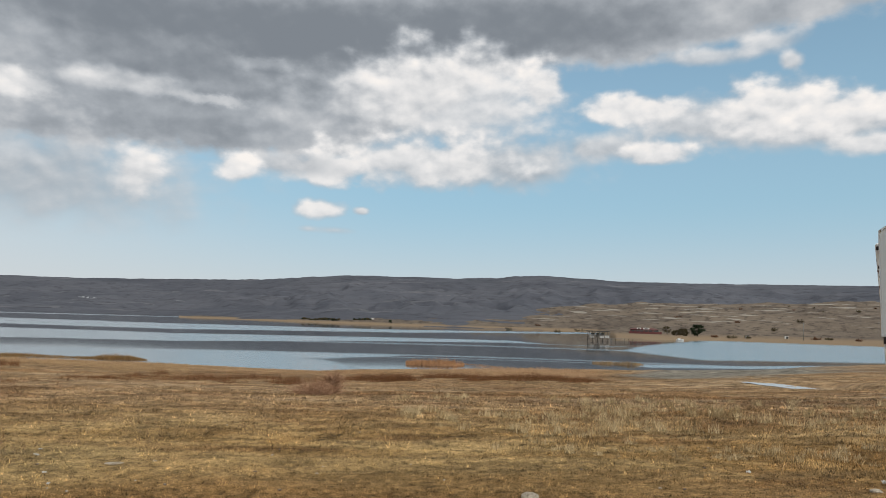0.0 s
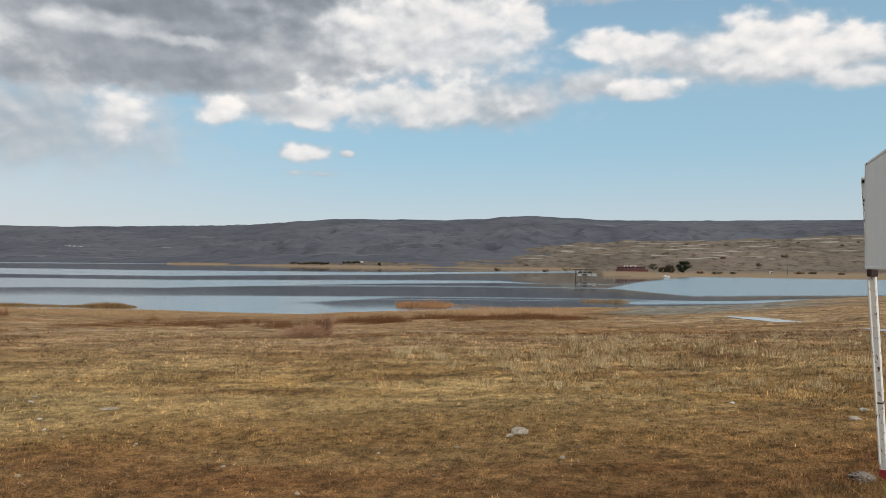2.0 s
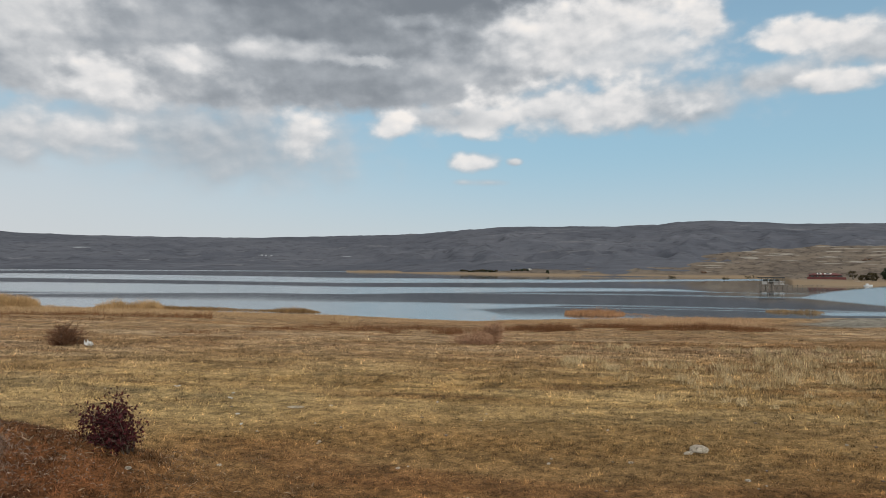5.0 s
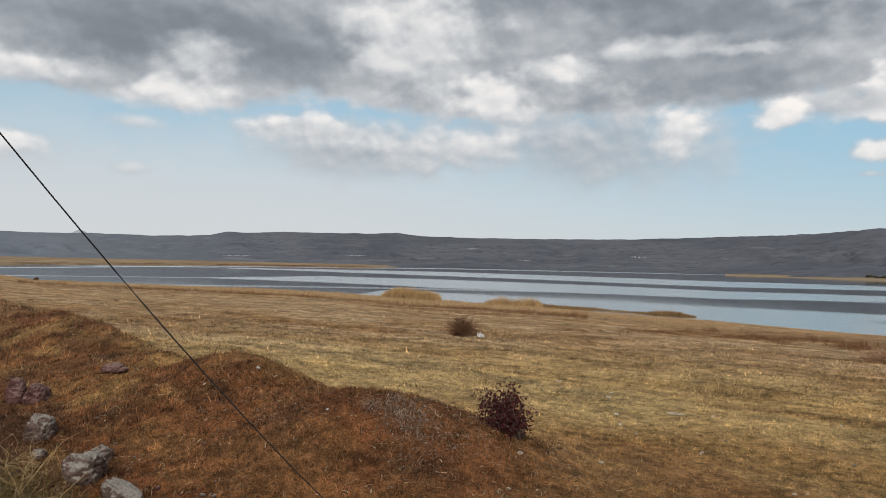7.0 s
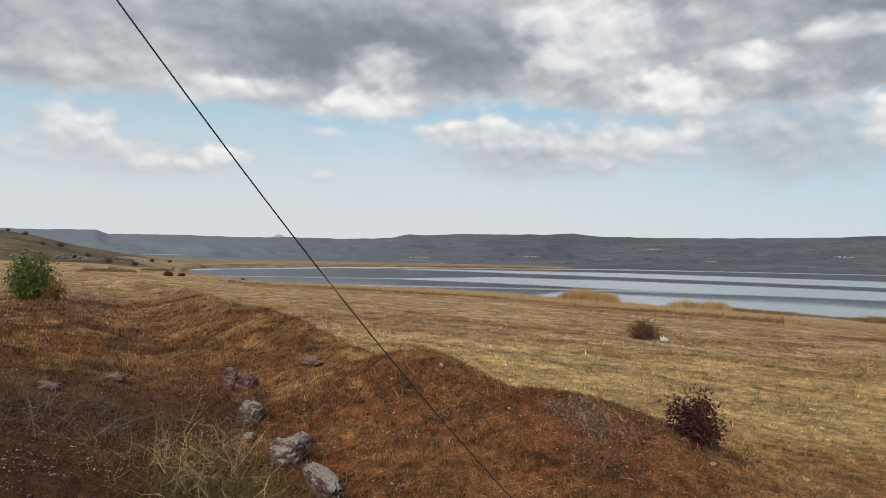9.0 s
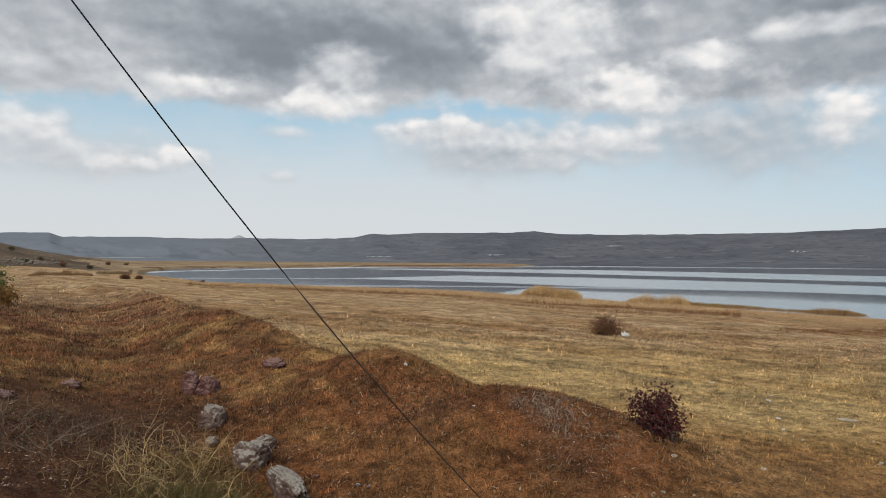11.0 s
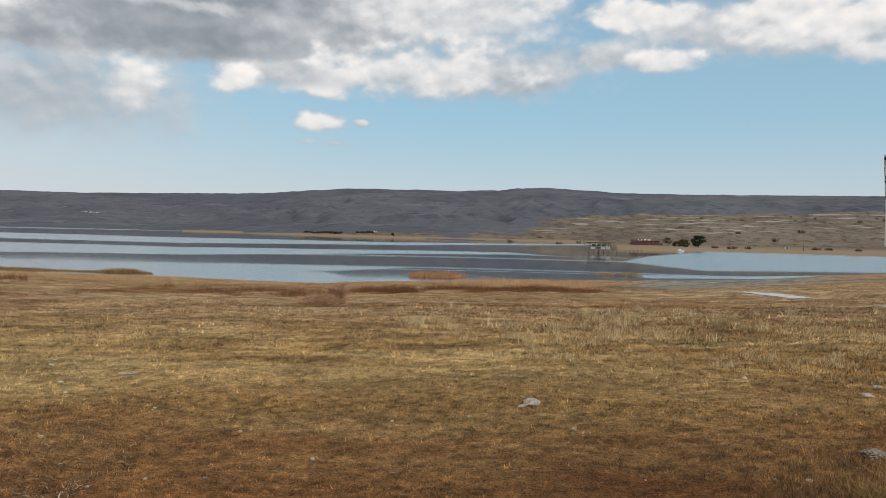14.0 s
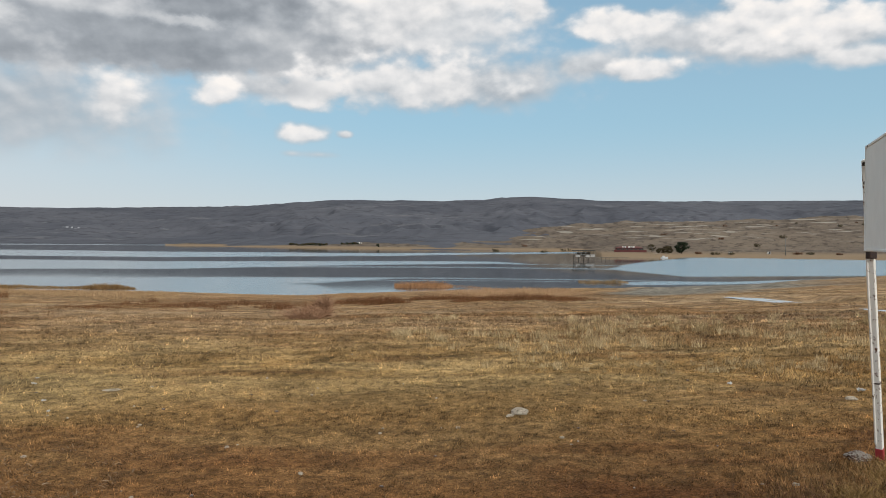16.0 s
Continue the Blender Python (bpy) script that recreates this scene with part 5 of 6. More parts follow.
# dead plants on the earth bank and the near shoulder
for a, e, c, ln, sp, k in ((-46.4, -10.7, 160, 0.20, 0.08, 21), (-44.2, -10.9, 420, 0.26, 0.13, 22), (-43.8, -12.3, 420, 0.24, 0.14, 23), (-40.5, -12.8, 380, 0.16, 0.22, 24), (-42.6, -14.2, 260, 0.18, 0.18, 25), (-38.5, -14.2, 260, 0.12, 0.26, 26)):
    p = on_ground(a, e)
    weed("dead_thistle", pose(*p), "grey drooping dead weed on the earth bank", c, ln, 0.0055, 0.95, sp, FLUFF_STALK, k, 0.9, 420)
# the yellow-green tuft and the rough growth round it
for a, e, c, ln, sp, mat, k in ((-71.6, -16.9, 900, 0.28, 0.22, YELLOW_STALK, 31), (-74.2, -17.0, 380, 0.26, 0.26, YELLOW_STALK, 33), (-69.8, -18.0, 600, 0.28, 0.18, YELLOW_STALK, 36), (-71.0, -15.4, 420, 0.24, 0.20, YELLOW_STALK, 57), (-73.4, -15.2, 300, 0.24, 0.24, YELLOW_STALK, 58),
                                (-76.5, -15.0, 500, 0.22, 0.28, RUST_LEAF, 44), (-80.0, -12.6, 600, 0.20, 0.40, RUST_LEAF, 46), (-69.0, -15.6, 300, 0.22, 0.14, RUST_LEAF, 48)):
    p = on_ground(a, e)
    weed("dry_weed", pose(*p), "tangled dry roadside weed with thin bare stalks", c, ln, 0.005, 0.3, sp, mat, k, 0.8)
for a, e, c, ln, w, sp, mat, k, up in ((-73.4, -16.2, 34, 0.62, 0.008, 0.22, STALK_STRAW, 37, 0.7), (-71.4, -15.8, 20, 0.5, 0.007, 0.2, STALK_STRAW, 38, 0.7), (-75.6, -15.4, 26, 0.55, 0.007, 0.26, STALK_STRAW, 39, 0.4),
                                       (-77.4, -13.6, 40, 0.5, 0.008, 0.28, GREY_STALK, 32, 0.3), (-80.6, -12.8, 50, 0.5, 0.008, 0.34, GREY_STALK, 34, 0.35), (-83.0, -11.4, 60, 0.5, 0.008, 0.34, GREY_STALK, 35, 0.4),
                                       (-85.6, -10.6, 70, 0.5, 0.008, 0.3, TWIG_DARK, 40, 0.6), (-78.8, -11.4, 60, 0.36, 0.008, 0.3, TWIG_DARK, 49, 0.4), (-69.2, -17.0, 22, 0.34, 0.006, 0.14, STALK_STRAW, 50, 0.5),
                                       (-74.2, -13.6, 9, 0.62, 0.008, 0.16, STALK_STRAW, 51, 1.8), (-71.6, -14.0, 22, 0.42, 0.007, 0.2, STALK_STRAW, 52, 0.9), (-72.6, -17.6, 26, 0.5, 0.007, 0.22, STALK_STRAW, 53, 0.6),
                                       (-70.6, -15.4, 40, 0.4, 0.006, 0.16, GOLD_STALK, 54, 0.7), (-73.6, -14.6, 46, 0.42, 0.006, 0.24, GOLD_STALK, 55, 0.6)):
    p = on_ground(a, e)
    bramble(pose(*p), "crooked pale dead twigs on the road shoulder" if mat is STALK_STRAW else "low grey-brown dead brush on dark soil", c, ln, w, sp, mat, k, up)
for a, e, k in ((33.2, -15.3, 41), (34.2, -14.4, 42), (31.0, -17.0, 43)):
    p = on_ground(a, e)
    weed("grass_tuft", pose(*p), "yellowish dry grass tuft beside the sign post", 520, 0.25, 0.005, 0.35, 0.10, GOLD_STALK, k, 1.3)
for a, e, k in ((29.6, -17.2, 45), (33.8, -12.6, 46), (27.0, -18.6, 47)):
    p = on_ground(a, e)
    weed("dry_weed", pose(*p), "rust-brown dry weed near the sign post", 420, 0.2, 0.005, 0.45, 0.24, RUST_LEAF, k, 0.9)


# ---- materials of the made things and stones ----


def worn_paint(name, paint, rust, amount, rough=0.5):
    """Old paint over steel, chipped and rust-streaked."""
    mat, gr, b = material(name)
    p = local(gr)
    px, py, pz = gr.split(p)
    chips = gr.noise(p, 22.0, 6.0, 0.7)
    runs = gr.noise(gr.combine(gr.mul(px, 60.0), gr.mul(py, 60.0), gr.mul(pz, 2.5)), 1.0, 4.0, 0.6)
    dirt = gr.noise(p, 3.0, 4.0, 0.6)
    f = gr.smooth(gr.add(gr.mul(chips, 0.6), gr.mul(runs, 0.4)), 0.66 - amount, 0.72 - amount)
    c = gr.mix(gr.smooth(dirt, 0.45, 0.75, 0.0, 0.3), paint, tuple(0.6 * v for v in paint))
    gr.put(b.inputs["Base Color"], gr.mix(f, c, rust))
    gr.put(b.inputs["Roughness"], gr.line(f, 0.0, 1.0, rough, 0.9))
    gr.put(b.inputs["Normal"], gr.bump(f, 0.5, 0.002))
    return mat


def stone_material(name, a, b_, lichen):
    mat, gr, b = material(name)
    p = local(gr)
    px, py, pz = gr.split(p)
    fine, mid, big = gr.noise(p, 70.0, 6.0, 0.7), gr.noise(p, 26.0, 5.0, 0.7), gr.noise(p, 4.0, 3.0)
    beds = gr.noise(gr.combine(gr.mul(px, 5.0), gr.mul(py, 5.0), gr.mul(pz, 34.0)), 1.0, 4.0, 0.6)
    c = gr.mix(gr.smooth(big, 0.35, 0.65), a, b_)
    c = gr.mix(gr.smooth(beds, 0.5, 0.68, 0.0, 0.7), c, tuple(0.4 * v for v in a))
    up = gr.split(gr.node("ShaderNodeNewGeometry").outputs["Normal"])[2]
    # lichen colour is weighted to upward faces, paling the tops of dark stones
    c = gr.mix(gr.smooth(gr.add(gr.add(gr.mul(mid, 0.5), gr.mul(big, 0.5)), gr.mul(up, 0.22)), 0.58, 0.68, 0.0, 0.85), c, lichen)
    c = gr.mix(gr.smooth(gr.add(gr.mul(fine, 0.35), gr.mul(mid, 0.65)), 0.52, 0.62, 0.0, 0.85), c, tuple(0.25 * v for v in a))
    gr.put(b.inputs["Base Color"], c)
    b.inputs["Roughness"].default_value = 0.92
    b.inputs["Specular IOR Level"].default_value = 0.15
    gr.put(b.inputs["Normal"], gr.bump(gr.add(gr.add(gr.mul(fine, 0.3), gr.mul(mid, 0.5)), gr.mul(beds, 0.3)), 1.0, 0.05))
    return mat


POST_PAINT = worn_paint("chipped_white_paint", (0.86, 0.85, 0.80), (0.13, 0.06, 0.03), 0.12)
RED_PAINT = worn_paint("chipped_red_paint", (0.36, 0.04, 0.05), (0.10, 0.05, 0.03), 0.08)
RUSTED = worn_paint("rusted_steel", (0.035, 0.022, 0.018), (0.075, 0.036, 0.02), 0.1, 0.85)
BOARD_BACK = plain_material("weathered_grey_sheet", (0.80, 0.83, 0.815), (0.86, 0.89, 0.875), 9, 0.55, relief=0.001)
GREY_STONE = stone_material("lichened_grey_stone", (0.105, 0.062, 0.051), (0.185, 0.128, 0.105), (0.36, 0.33, 0.29))
RED_STONE = stone_material("purple_red_stone", (0.095, 0.042, 0.038), (0.165, 0.082, 0.072), (0.25, 0.165, 0.145))
PALE_STONE = stone_material("pale_limestone", (0.54, 0.47, 0.38), (0.64, 0.57, 0.47), (0.46, 0.40, 0.31))
PLASTIC = plain_material("faded_white_plastic", (0.50, 0.50, 0.48), (0.62, 0.62, 0.60), 20, 0.5, relief=0.001)
WIRE = plain_material("dark_steel_strand", (0.030, 0.032, 0.035), (0.045, 0.047, 0.05), 2, 0.6, 0.5, relief=0.0)


# ---- the hoarding at the roadside ----
def square_post(bm, foot, head, width):
    """A square tube from foot to head."""
    foot, head = Vector(foot), Vector(head)
    d = head - foot
    turn = d.to_track_quat("Z", "Y").to_matrix().to_4x4()
    add_box(bm, (foot + head) / 2, (width, width, d.length), turn, 0.006)


def hoarding():
    foot = on_ground(32.45, -14.06)
    span = Vector((-0.38, -0.925, 0)).normalized()
    face = Vector((span.y, -span.x, 0))
    edge = Vector((6.37 * math.sin(radians(31.62)), 6.37 * math.cos(radians(31.62)), 0)) + face * 0.045
    foot = foot + face * 0.025
    thing = empty("sign_board", pose(*foot), "grey-backed roadside sign board on chipped white posts", "sign")
    local_of = lambda q: Vector(q) - foot
    low, high, wide = 4.975, 5.765, 1.9
    for shift in (-0.02, 1.55):
        top = edge + span * shift + Vector((0, 0, high - 0.095)) + face * 0.004
        gx, gy = foot.x + span.x * (shift + 0.02), foot.y + span.y * (shift + 0.02)
        gz = float(ground_z(np.array([gx]), np.array([gy]))[0])
        base = Vector((gx, gy, gz - 0.05))
        bm = bmesh.new()
        square_post(bm, local_of(base), local_of(top), 0.056)
        post = part("post", bm, POST_PAINT, thing, "white-painted steel post with rust chips")
        up_ = (top - base).normalized()
        bm = bmesh.new()
        square_post(bm, local_of(base + up_ * 0.0), local_of(base + up_ * 0.17), 0.06)
        part("red_foot", bm, RED_PAINT, post, "red-painted foot")
        bm = bmesh.new()
        side = span * 0.022 + face * 0.03
        square_post(bm, local_of(base + up_ * 0.2 + side), local_of(base + up_ * (low - base.z - 0.02) + side), 0.016)
        part("seam_bar", bm, POST_PAINT, post)
        for lift, big in ((0.04, 0.03), (0.33, 0.018), (0.52, 0.022), (0.66, 0.024)):
            bm = bmesh.new()
            q = base + up_ * ((low - base.z + lift) / up_.z)
            add_box(bm, local_of(q + face * 0.018 + span * 0.024), (big, big, big * 1.1), None, 0.004)
            part("rusty_bolt", bm, RUSTED, post, "rust-brown bolt and stain")
        bm = bmesh.new()
        q = base + up_ * (0.42 * (low - base.z))
        square_post(bm, local_of(q - up_ * 0.008), local_of(q + up_ * 0.008), 0.064)
        part("joint_band", bm, RUSTED, post, "rusty weld round the post")
        bm = bmesh.new()
        q = base + up_ * ((low - base.z - 0.03) / up_.z) + span * 0.03
        add_box(bm, local_of(q), (0.06, 0.06, 0.06), None, 0.006)
        part("bracket", bm, RUSTED, post, "rusted bracket under the board")
    bm = bmesh.new()
    along = Matrix((span, face, Vector((0, 0, 1)))).transposed().to_4x4()
    mid = edge + span * (0.02 + wide / 2) + Vector((0, 0, (low + high) / 2))
    add_box(bm, local_of(mid), (wide, 0.022, high - low), along, 0.004)
    board = part("board", bm, BOARD_BACK, thing, "plain grey weathered sheet")
    for z, t in ((low + 0.008, 0.02), (high - 0.008, 0.02)):
        bm = bmesh.new()
        add_box(bm, local_of(mid - Vector((0, 0, mid.z - z)) + face * 0.0), (wide + 0.008, 0.034, t), along, 0.003)
        part("edge_trim", bm, BOARD_BACK, board)
    for u in (-1, 1):
        bm = bmesh.new()
        add_box(bm, local_of(mid + span * u * (wide / 2)), (0.02, 0.034, high - low), along, 0.003)
        part("edge_trim", bm, BOARD_BACK, board)
    bm = bmesh.new()
    add_box(bm, local_of(edge + span * 0.35 + face * 0.0575 + Vector((0, 0, high - 0.04))), (0.02, 0.004, 0.012), along)
    part("rivet", bm, RUSTED, board)


hoarding()


# ---- the guy wire ----
def guy_wire():
    high = Vector((-2.480, 0.451, EYE + 0.781))
    low = Vector((-3.067, 2.895, EYE - 1.571))
    d = (high - low).normalized()
    foot = low.copy()
    while foot.z > float(ground_z(np.array([foot.x]), np.array([foot.y]))[0]) - 0.05:
        foot -= d * 0.02
    thing = empty("guy_wire", pose(*foot), "thin dark taut steel guy wire anchored in the ground", "wire")
    n = 40
    bm = bmesh.new()
    span_ = (high - low).length
    s0 = (low - foot).length

    def hang(s):
        u = (s - s0) / span_
        return d * s - Vector((0, 0, 0.081 * 4 * u * (1 - u)))
    add_tube(bm, [hang(7.5 * k / n) for k in range(n + 1)], 0.0028, 6)
    part("strand", bm, WIRE, thing, smooth=True)
    bm = bmesh.new()
    add_tube(bm, [d * -0.1, d * 0.16], 0.012, 8)
    part("anchor_rod", bm, RUSTED, thing, "rusty anchor rod", smooth=True)
    for s in (0.24, 0.34):
        bm = bmesh.new()
        add_box(bm, d * s, (0.02, 0.02, 0.03), d.to_track_quat("Z", "Y").to_matrix().to_4x4(), 0.003)
        part("clamp", bm, RUSTED, thing)


guy_wire()


# ---- stones ----
def stone_mesh(name, size, seed, mat, bedded=0.0, chunks=0.24):
    """A lump of rock, hollowed and broken along its beds, flat where it sits."""
    bm = bmesh.new()
    bmesh.ops.create_icosphere(bm, subdivisions=5, radius=0.5)
    off = Vector((seed * 3.7, seed * 1.9, seed * 5.3))
    for v in bm.verts:
        p = v.co.copy()
        n1 = noise.noise(p * 2.1 + off)
        n2 = noise.noise(p * 5.5 + off)
        cell = noise.voronoi(p * 2.6 + off)[0]
        crack = noise.voronoi(p * 5.2 + off)[0]
        k = 1 + chunks * n1 + 0.10 * (0.35 - abs(n2)) + 0.12 * (cell[1] - cell[0]) - 0.04 - 0.13 * max(0.0, 1 - 9 * (crack[1] - crack[0])) + 0.045 * noise.noise(p * 11 + off) + 0.018 * noise.noise(p * 23 + off) + 0.010 * noise.noise(p * 48 + off)
        if bedded:
            k *= 1 - bedded * max(0.0, math.sin(p.z * 26 + 3 * n1)) ** 3 * 0.25
        v.co = p * k
        v.co.x *= size[0]
        v.co.y *= size[1]
        v.co.z = max(v.co.z, -0.32) * size[2]
    me = bpy.data.meshes.new(name)
    bm.to_mesh(me)
    bm.free()
    me.polygons.foreach_set("use_smooth", np.full(len(me.polygons), True))
    me.materials.append(mat)
    return me


def rock(az, el, size, seed, mat, label, spin=0.0, tilt=0.0, sink=0.12, group=""):
    p = on_ground(az, el)
    ob = new("rock", stone_mesh("rock", size, seed, mat, 0.12, 0.30))
    ob.matrix_world = pose(p.x, p.y, p.z + size[2] * (0.32 - sink), tilt, 0, spin)
    return tagged(ob, label, "rock", group)


rock(-67.2, -15.3, (0.37, 0.34, 0.36), 18, GREY_STONE, "rounded grey rock with a rough bedded face", 20, group="rocks by the road")
rock(-66.2, -14.1, (0.20, 0.18, 0.20), 2, GREY_STONE, "small rounded grey rock against a larger one", 50, group="rocks by the road")
rock(-64.7, -17.2, (0.21, 1.05, 0.24), 3, GREY_STONE, "long grey rock slab lying on the slope", 80, -4, group="rocks by the road")
rock(-70.1, -12.3, (0.29, 0.27, 0.38), 4, GREY_STONE, "pale rounded rock with a lichened cap", 80, group="rocks by the road")
rock(-70.1, -13.5, (0.16, 0.13, 0.11), 8, GREY_STONE, "small half-buried grey rock", 10, group="rocks by the road")
rock(-71.6, -9.9, (0.30, 0.28, 0.44), 27, RED_STONE, "dark purple-red upright rock", 30, group="rocks by the road")
rock(-70.4, -9.85, (0.34, 0.28, 0.34), 33, RED_STONE, "dark purple-red hollowed rock beside its twin", 110, group="rocks by the road")
rock(-65.6, -8.0, (0.40, 0.30, 0.15), 7, RED_STONE, "flat dark red rock on the bank", 15, group="rocks by the road")
rock(-79.6, -8.8, (0.34, 0.22, 0.12), 9, RED_STONE, "flat brown stone on the road shoulder", 40, group="rocks by the road")
rock(-83.8, -9.2, (0.3, 0.22, 0.14), 10, RED_STONE, "brown stone among dry weeds", 70, group="rocks by the road")
rock(7.2, -13.15, (0.21, 0.15, 0.11), 11, PALE_STONE, "pale flat-topped stone lying in the grass", 10, group="field stones")
rock(6.45, -13.35, (0.10, 0.07, 0.05), 12, PALE_STONE, "small pale stone beside a larger one", 40, group="field stones")
rock(30.6, -10.45, (0.15, 0.09, 0.06), 13, PALE_STONE, "small pale stone in the dry grass", 10, group="field stones")
rock(31.0, -14.3, (0.24, 0.16, 0.10), 14, GREY_STONE, "grey rubble stone at the sign's foot", 10, group="field stones")
rock(-23.5, -10.6, (0.26, 0.2, 0.03), 15, PALE_STONE, "flat pale stone level with the grass", 0, sink=0.25, group="field stones")

pebbles = [stone_mesh("pebble", (0.07, 0.05, 0.035), 20 + k, m) for k, m in enumerate((PALE_STONE, GREY_STONE, RED_STONE))]
dice = random.Random(12)
for k in range(110):
    if k < 70:
        a, e = dice.uniform(-38, 34), -dice.uniform(6.5, 19)
    else:
        a, e = dice.uniform(-88, -58), -dice.uniform(8, 20)
    p = on_ground(a, e)
    ob = new("pebble", pebbles[(0, 0, 1)[k % 3]] if k < 70 else pebbles[1 + k % 2])
    s = dice.uniform(0.3, 0.8)
    ob.matrix_world = pose(p.x, p.y, p.z + 0.012 * s, 0, 0, dice.uniform(0, 360)) @ Matrix.Diagonal((s, s, s, 1))
    tagged(ob, "small loose pebble half hidden in dry grass", "pebble", "scattered pebbles")


# ---- litter ----
def crumpled(name, az, el, size, seed, label, mat=None):
    """A crumpled scrap of plastic, thin but folded."""
    p = on_ground(az, el)
    bm = bmesh.new()
    bmesh.ops.create_grid(bm, x_segments=10, y_segments=10, size=0.5)
    off = Vector((seed, seed * 2.3, 0.4))
    for v in bm.verts:
        q = v.co.copy()
        v.co = Vector((q.x * size[0], q.y * size[1], size[2] * (0.6 + noise.noise(q * 4 + off) * 0.9 + 0.4 * abs(noise.noise(q * 9 + off)))))
    bmesh.ops.solidify(bm, geom=bm.faces[:], thickness=0.003)
    me = bpy.data.meshes.new(name)
    bm.to_mesh(me)
    bm.free()
    me.materials.append(mat or PLASTIC)
    ob = new(name, me)
    ob.matrix_world = pose(p.x, p.y, p.z + 0.01, 0, 0, seed * 47 % 360)
    return tagged(ob, label, "litter", "litter in the field")


crumpled("plastic_scrap", -28.4, -9.85, (0.13, 0.03, 0.03), 3, "bent strip of white plastic litter on the grass")
crumpled("plastic_scrap", -28.2, -9.5, (0.05, 0.03, 0.02), 4, "small white plastic scrap on the grass")
crumpled("plastic_scrap", -27.8, -11.05, (0.05, 0.04, 0.02), 5, "small crumpled white plastic scrap on the grass")
crumpled("plastic_scrap", -27.5, -11.75, (0.04, 0.03, 0.02), 6, "tiny white plastic scrap on the grass")
crumpled("plastic_bag", -38.3, -5.75, (0.24, 0.2, 0.17), 7, "crumpled white plastic bag beside the thorn bush")
crumpled("plastic_scrap", -32.2, -8.8, (0.1, 0.05, 0.02), 8, "small white plastic scrap in the pasture")
crumpled("plastic_scrap", 22.8, -10.15, (0.09, 0.06, 0.03), 9, "small white plastic scrap near the tall grass")
crumpled("plastic_scrap", 31.2, -9.9, (0.10, 0.05, 0.04), 10, "curled white plastic scrap near the sign post")
crumpled("plastic_scrap", -55.5, -8.2, (0.10, 0.025, 0.03), 11, "curled white plastic strip on the earth bank")
crumpled("plastic_scrap", -50.2, -11.3, (0.025, 0.02, 0.012), 12, "tiny white plastic scrap on the earth bank")


# ---- rain pools ----
def pool(px, py, rx, ry, turn, level, seed, label):
    n = 60
    ang = np.linspace(0, 2 * np.pi, n, endpoint=False)
    r = 1 + 0.7 * fbm(np.cos(ang) * 3 + seed, np.sin(ang) * 3, 1.6, 3, seed)
    u, w = rx * r * np.cos(ang), ry * r * np.sin(ang)
    ct, st = math.cos(radians(turn)), math.sin(radians(turn))
    ring = np.stack([px + u * ct - w * st, py + u * st + w * ct, np.full(n, level + 0.012)], 1)
    verts = np.concatenate([[[px, py, level + 0.012]], ring])
    faces = np.stack([np.zeros(n, int), 1 + np.arange(n), 1 + (np.arange(n) + 1) % n], 1)
    tagged(mesh_object("pool", verts, faces, POOL, None), label, "pool", kind="structure")


POOL, pg, pb = material("rain_pool")
pg.put(pb.inputs["Base Color"], (0.55, 0.53, 0.50, 1))
pg.put(pb.inputs["Roughness"], pg.line(pg.noise(here(pg), 0.8, 3.0), 0.3, 0.7, 0.10, 0.28))
pb.inputs["IOR"].default_value = 1.33
pb.inputs["Specular IOR Level"].default_value = 1.0
pool(19.45, 38.8, 3.7, 0.9, -66, 1.94, 3, "shallow pale rain pool in the pasture")
pool(16.75, 25.6, 1.3, 0.45, -78, 2.64, 5, "narrow pale rain pool in the pasture")


# ---- the far side of the bay ----
TIMBER = plain_material("weathered_grey_timber", (0.115, 0.10, 0.085), (0.20, 0.175, 0.15), 3, 0.85, relief=0.01)
DARK_ROOF = plain_material("dark_felt_roof", (0.045, 0.042, 0.04), (0.075, 0.07, 0.065), 3, 0.9)
WHITE_WALL = plain_material("whitewashed_wall", (0.62, 0.60, 0.56), (0.70, 0.68, 0.64), 2, 0.8)
PALE_BOARD = plain_material("weathered_pale_board", (0.34, 0.33, 0.31), (0.46, 0.45, 0.43), 3, 0.85)
RED_WALL = plain_material("brick_red_wall", (0.085, 0.026, 0.026), (0.12, 0.04, 0.036), 2, 0.8)
RED_ROOF = plain_material("red_sheet_roof", (0.115, 0.042, 0.038), (0.17, 0.065, 0.055), 2, 0.7)
GLASS_DARK = plain_material("dark_window_glass", (0.03, 0.035, 0.04), (0.05, 0.055, 0.06), 2, 0.15, relief=0.0, spec=0.6)
STEEL_GREY = plain_material("grey_pole_steel", (0.14, 0.14, 0.135), (0.2, 0.2, 0.19), 5, 0.6, 0.3)
BOAT_WHITE = plain_material("white_boat_hull", (0.66, 0.67, 0.67), (0.74, 0.75, 0.75), 2, 0.4)


def box_part(name, centre, size, mat, parent, label="", turn=None, bevel=0.02):
    bm = bmesh.new()
    add_box(bm, Vector(centre), size, turn, bevel)
    return part(name, bm, mat, parent, label)


def on_slope(az, d, lift=0.0):
    x, y = d * math.sin(radians(az)), d * math.cos(radians(az))
    return Vector((x, y, max(0.0, float(slope_z(np.array([x]), np.array([y]))[0])) + lift))


def facing(p, spin=0.0):
    """A pose at p whose -y side looks towards the standing point."""
    return pose(p.x, p.y, p.z, 0, 0, -math.degrees(math.atan2(p.x, p.y)) + spin)


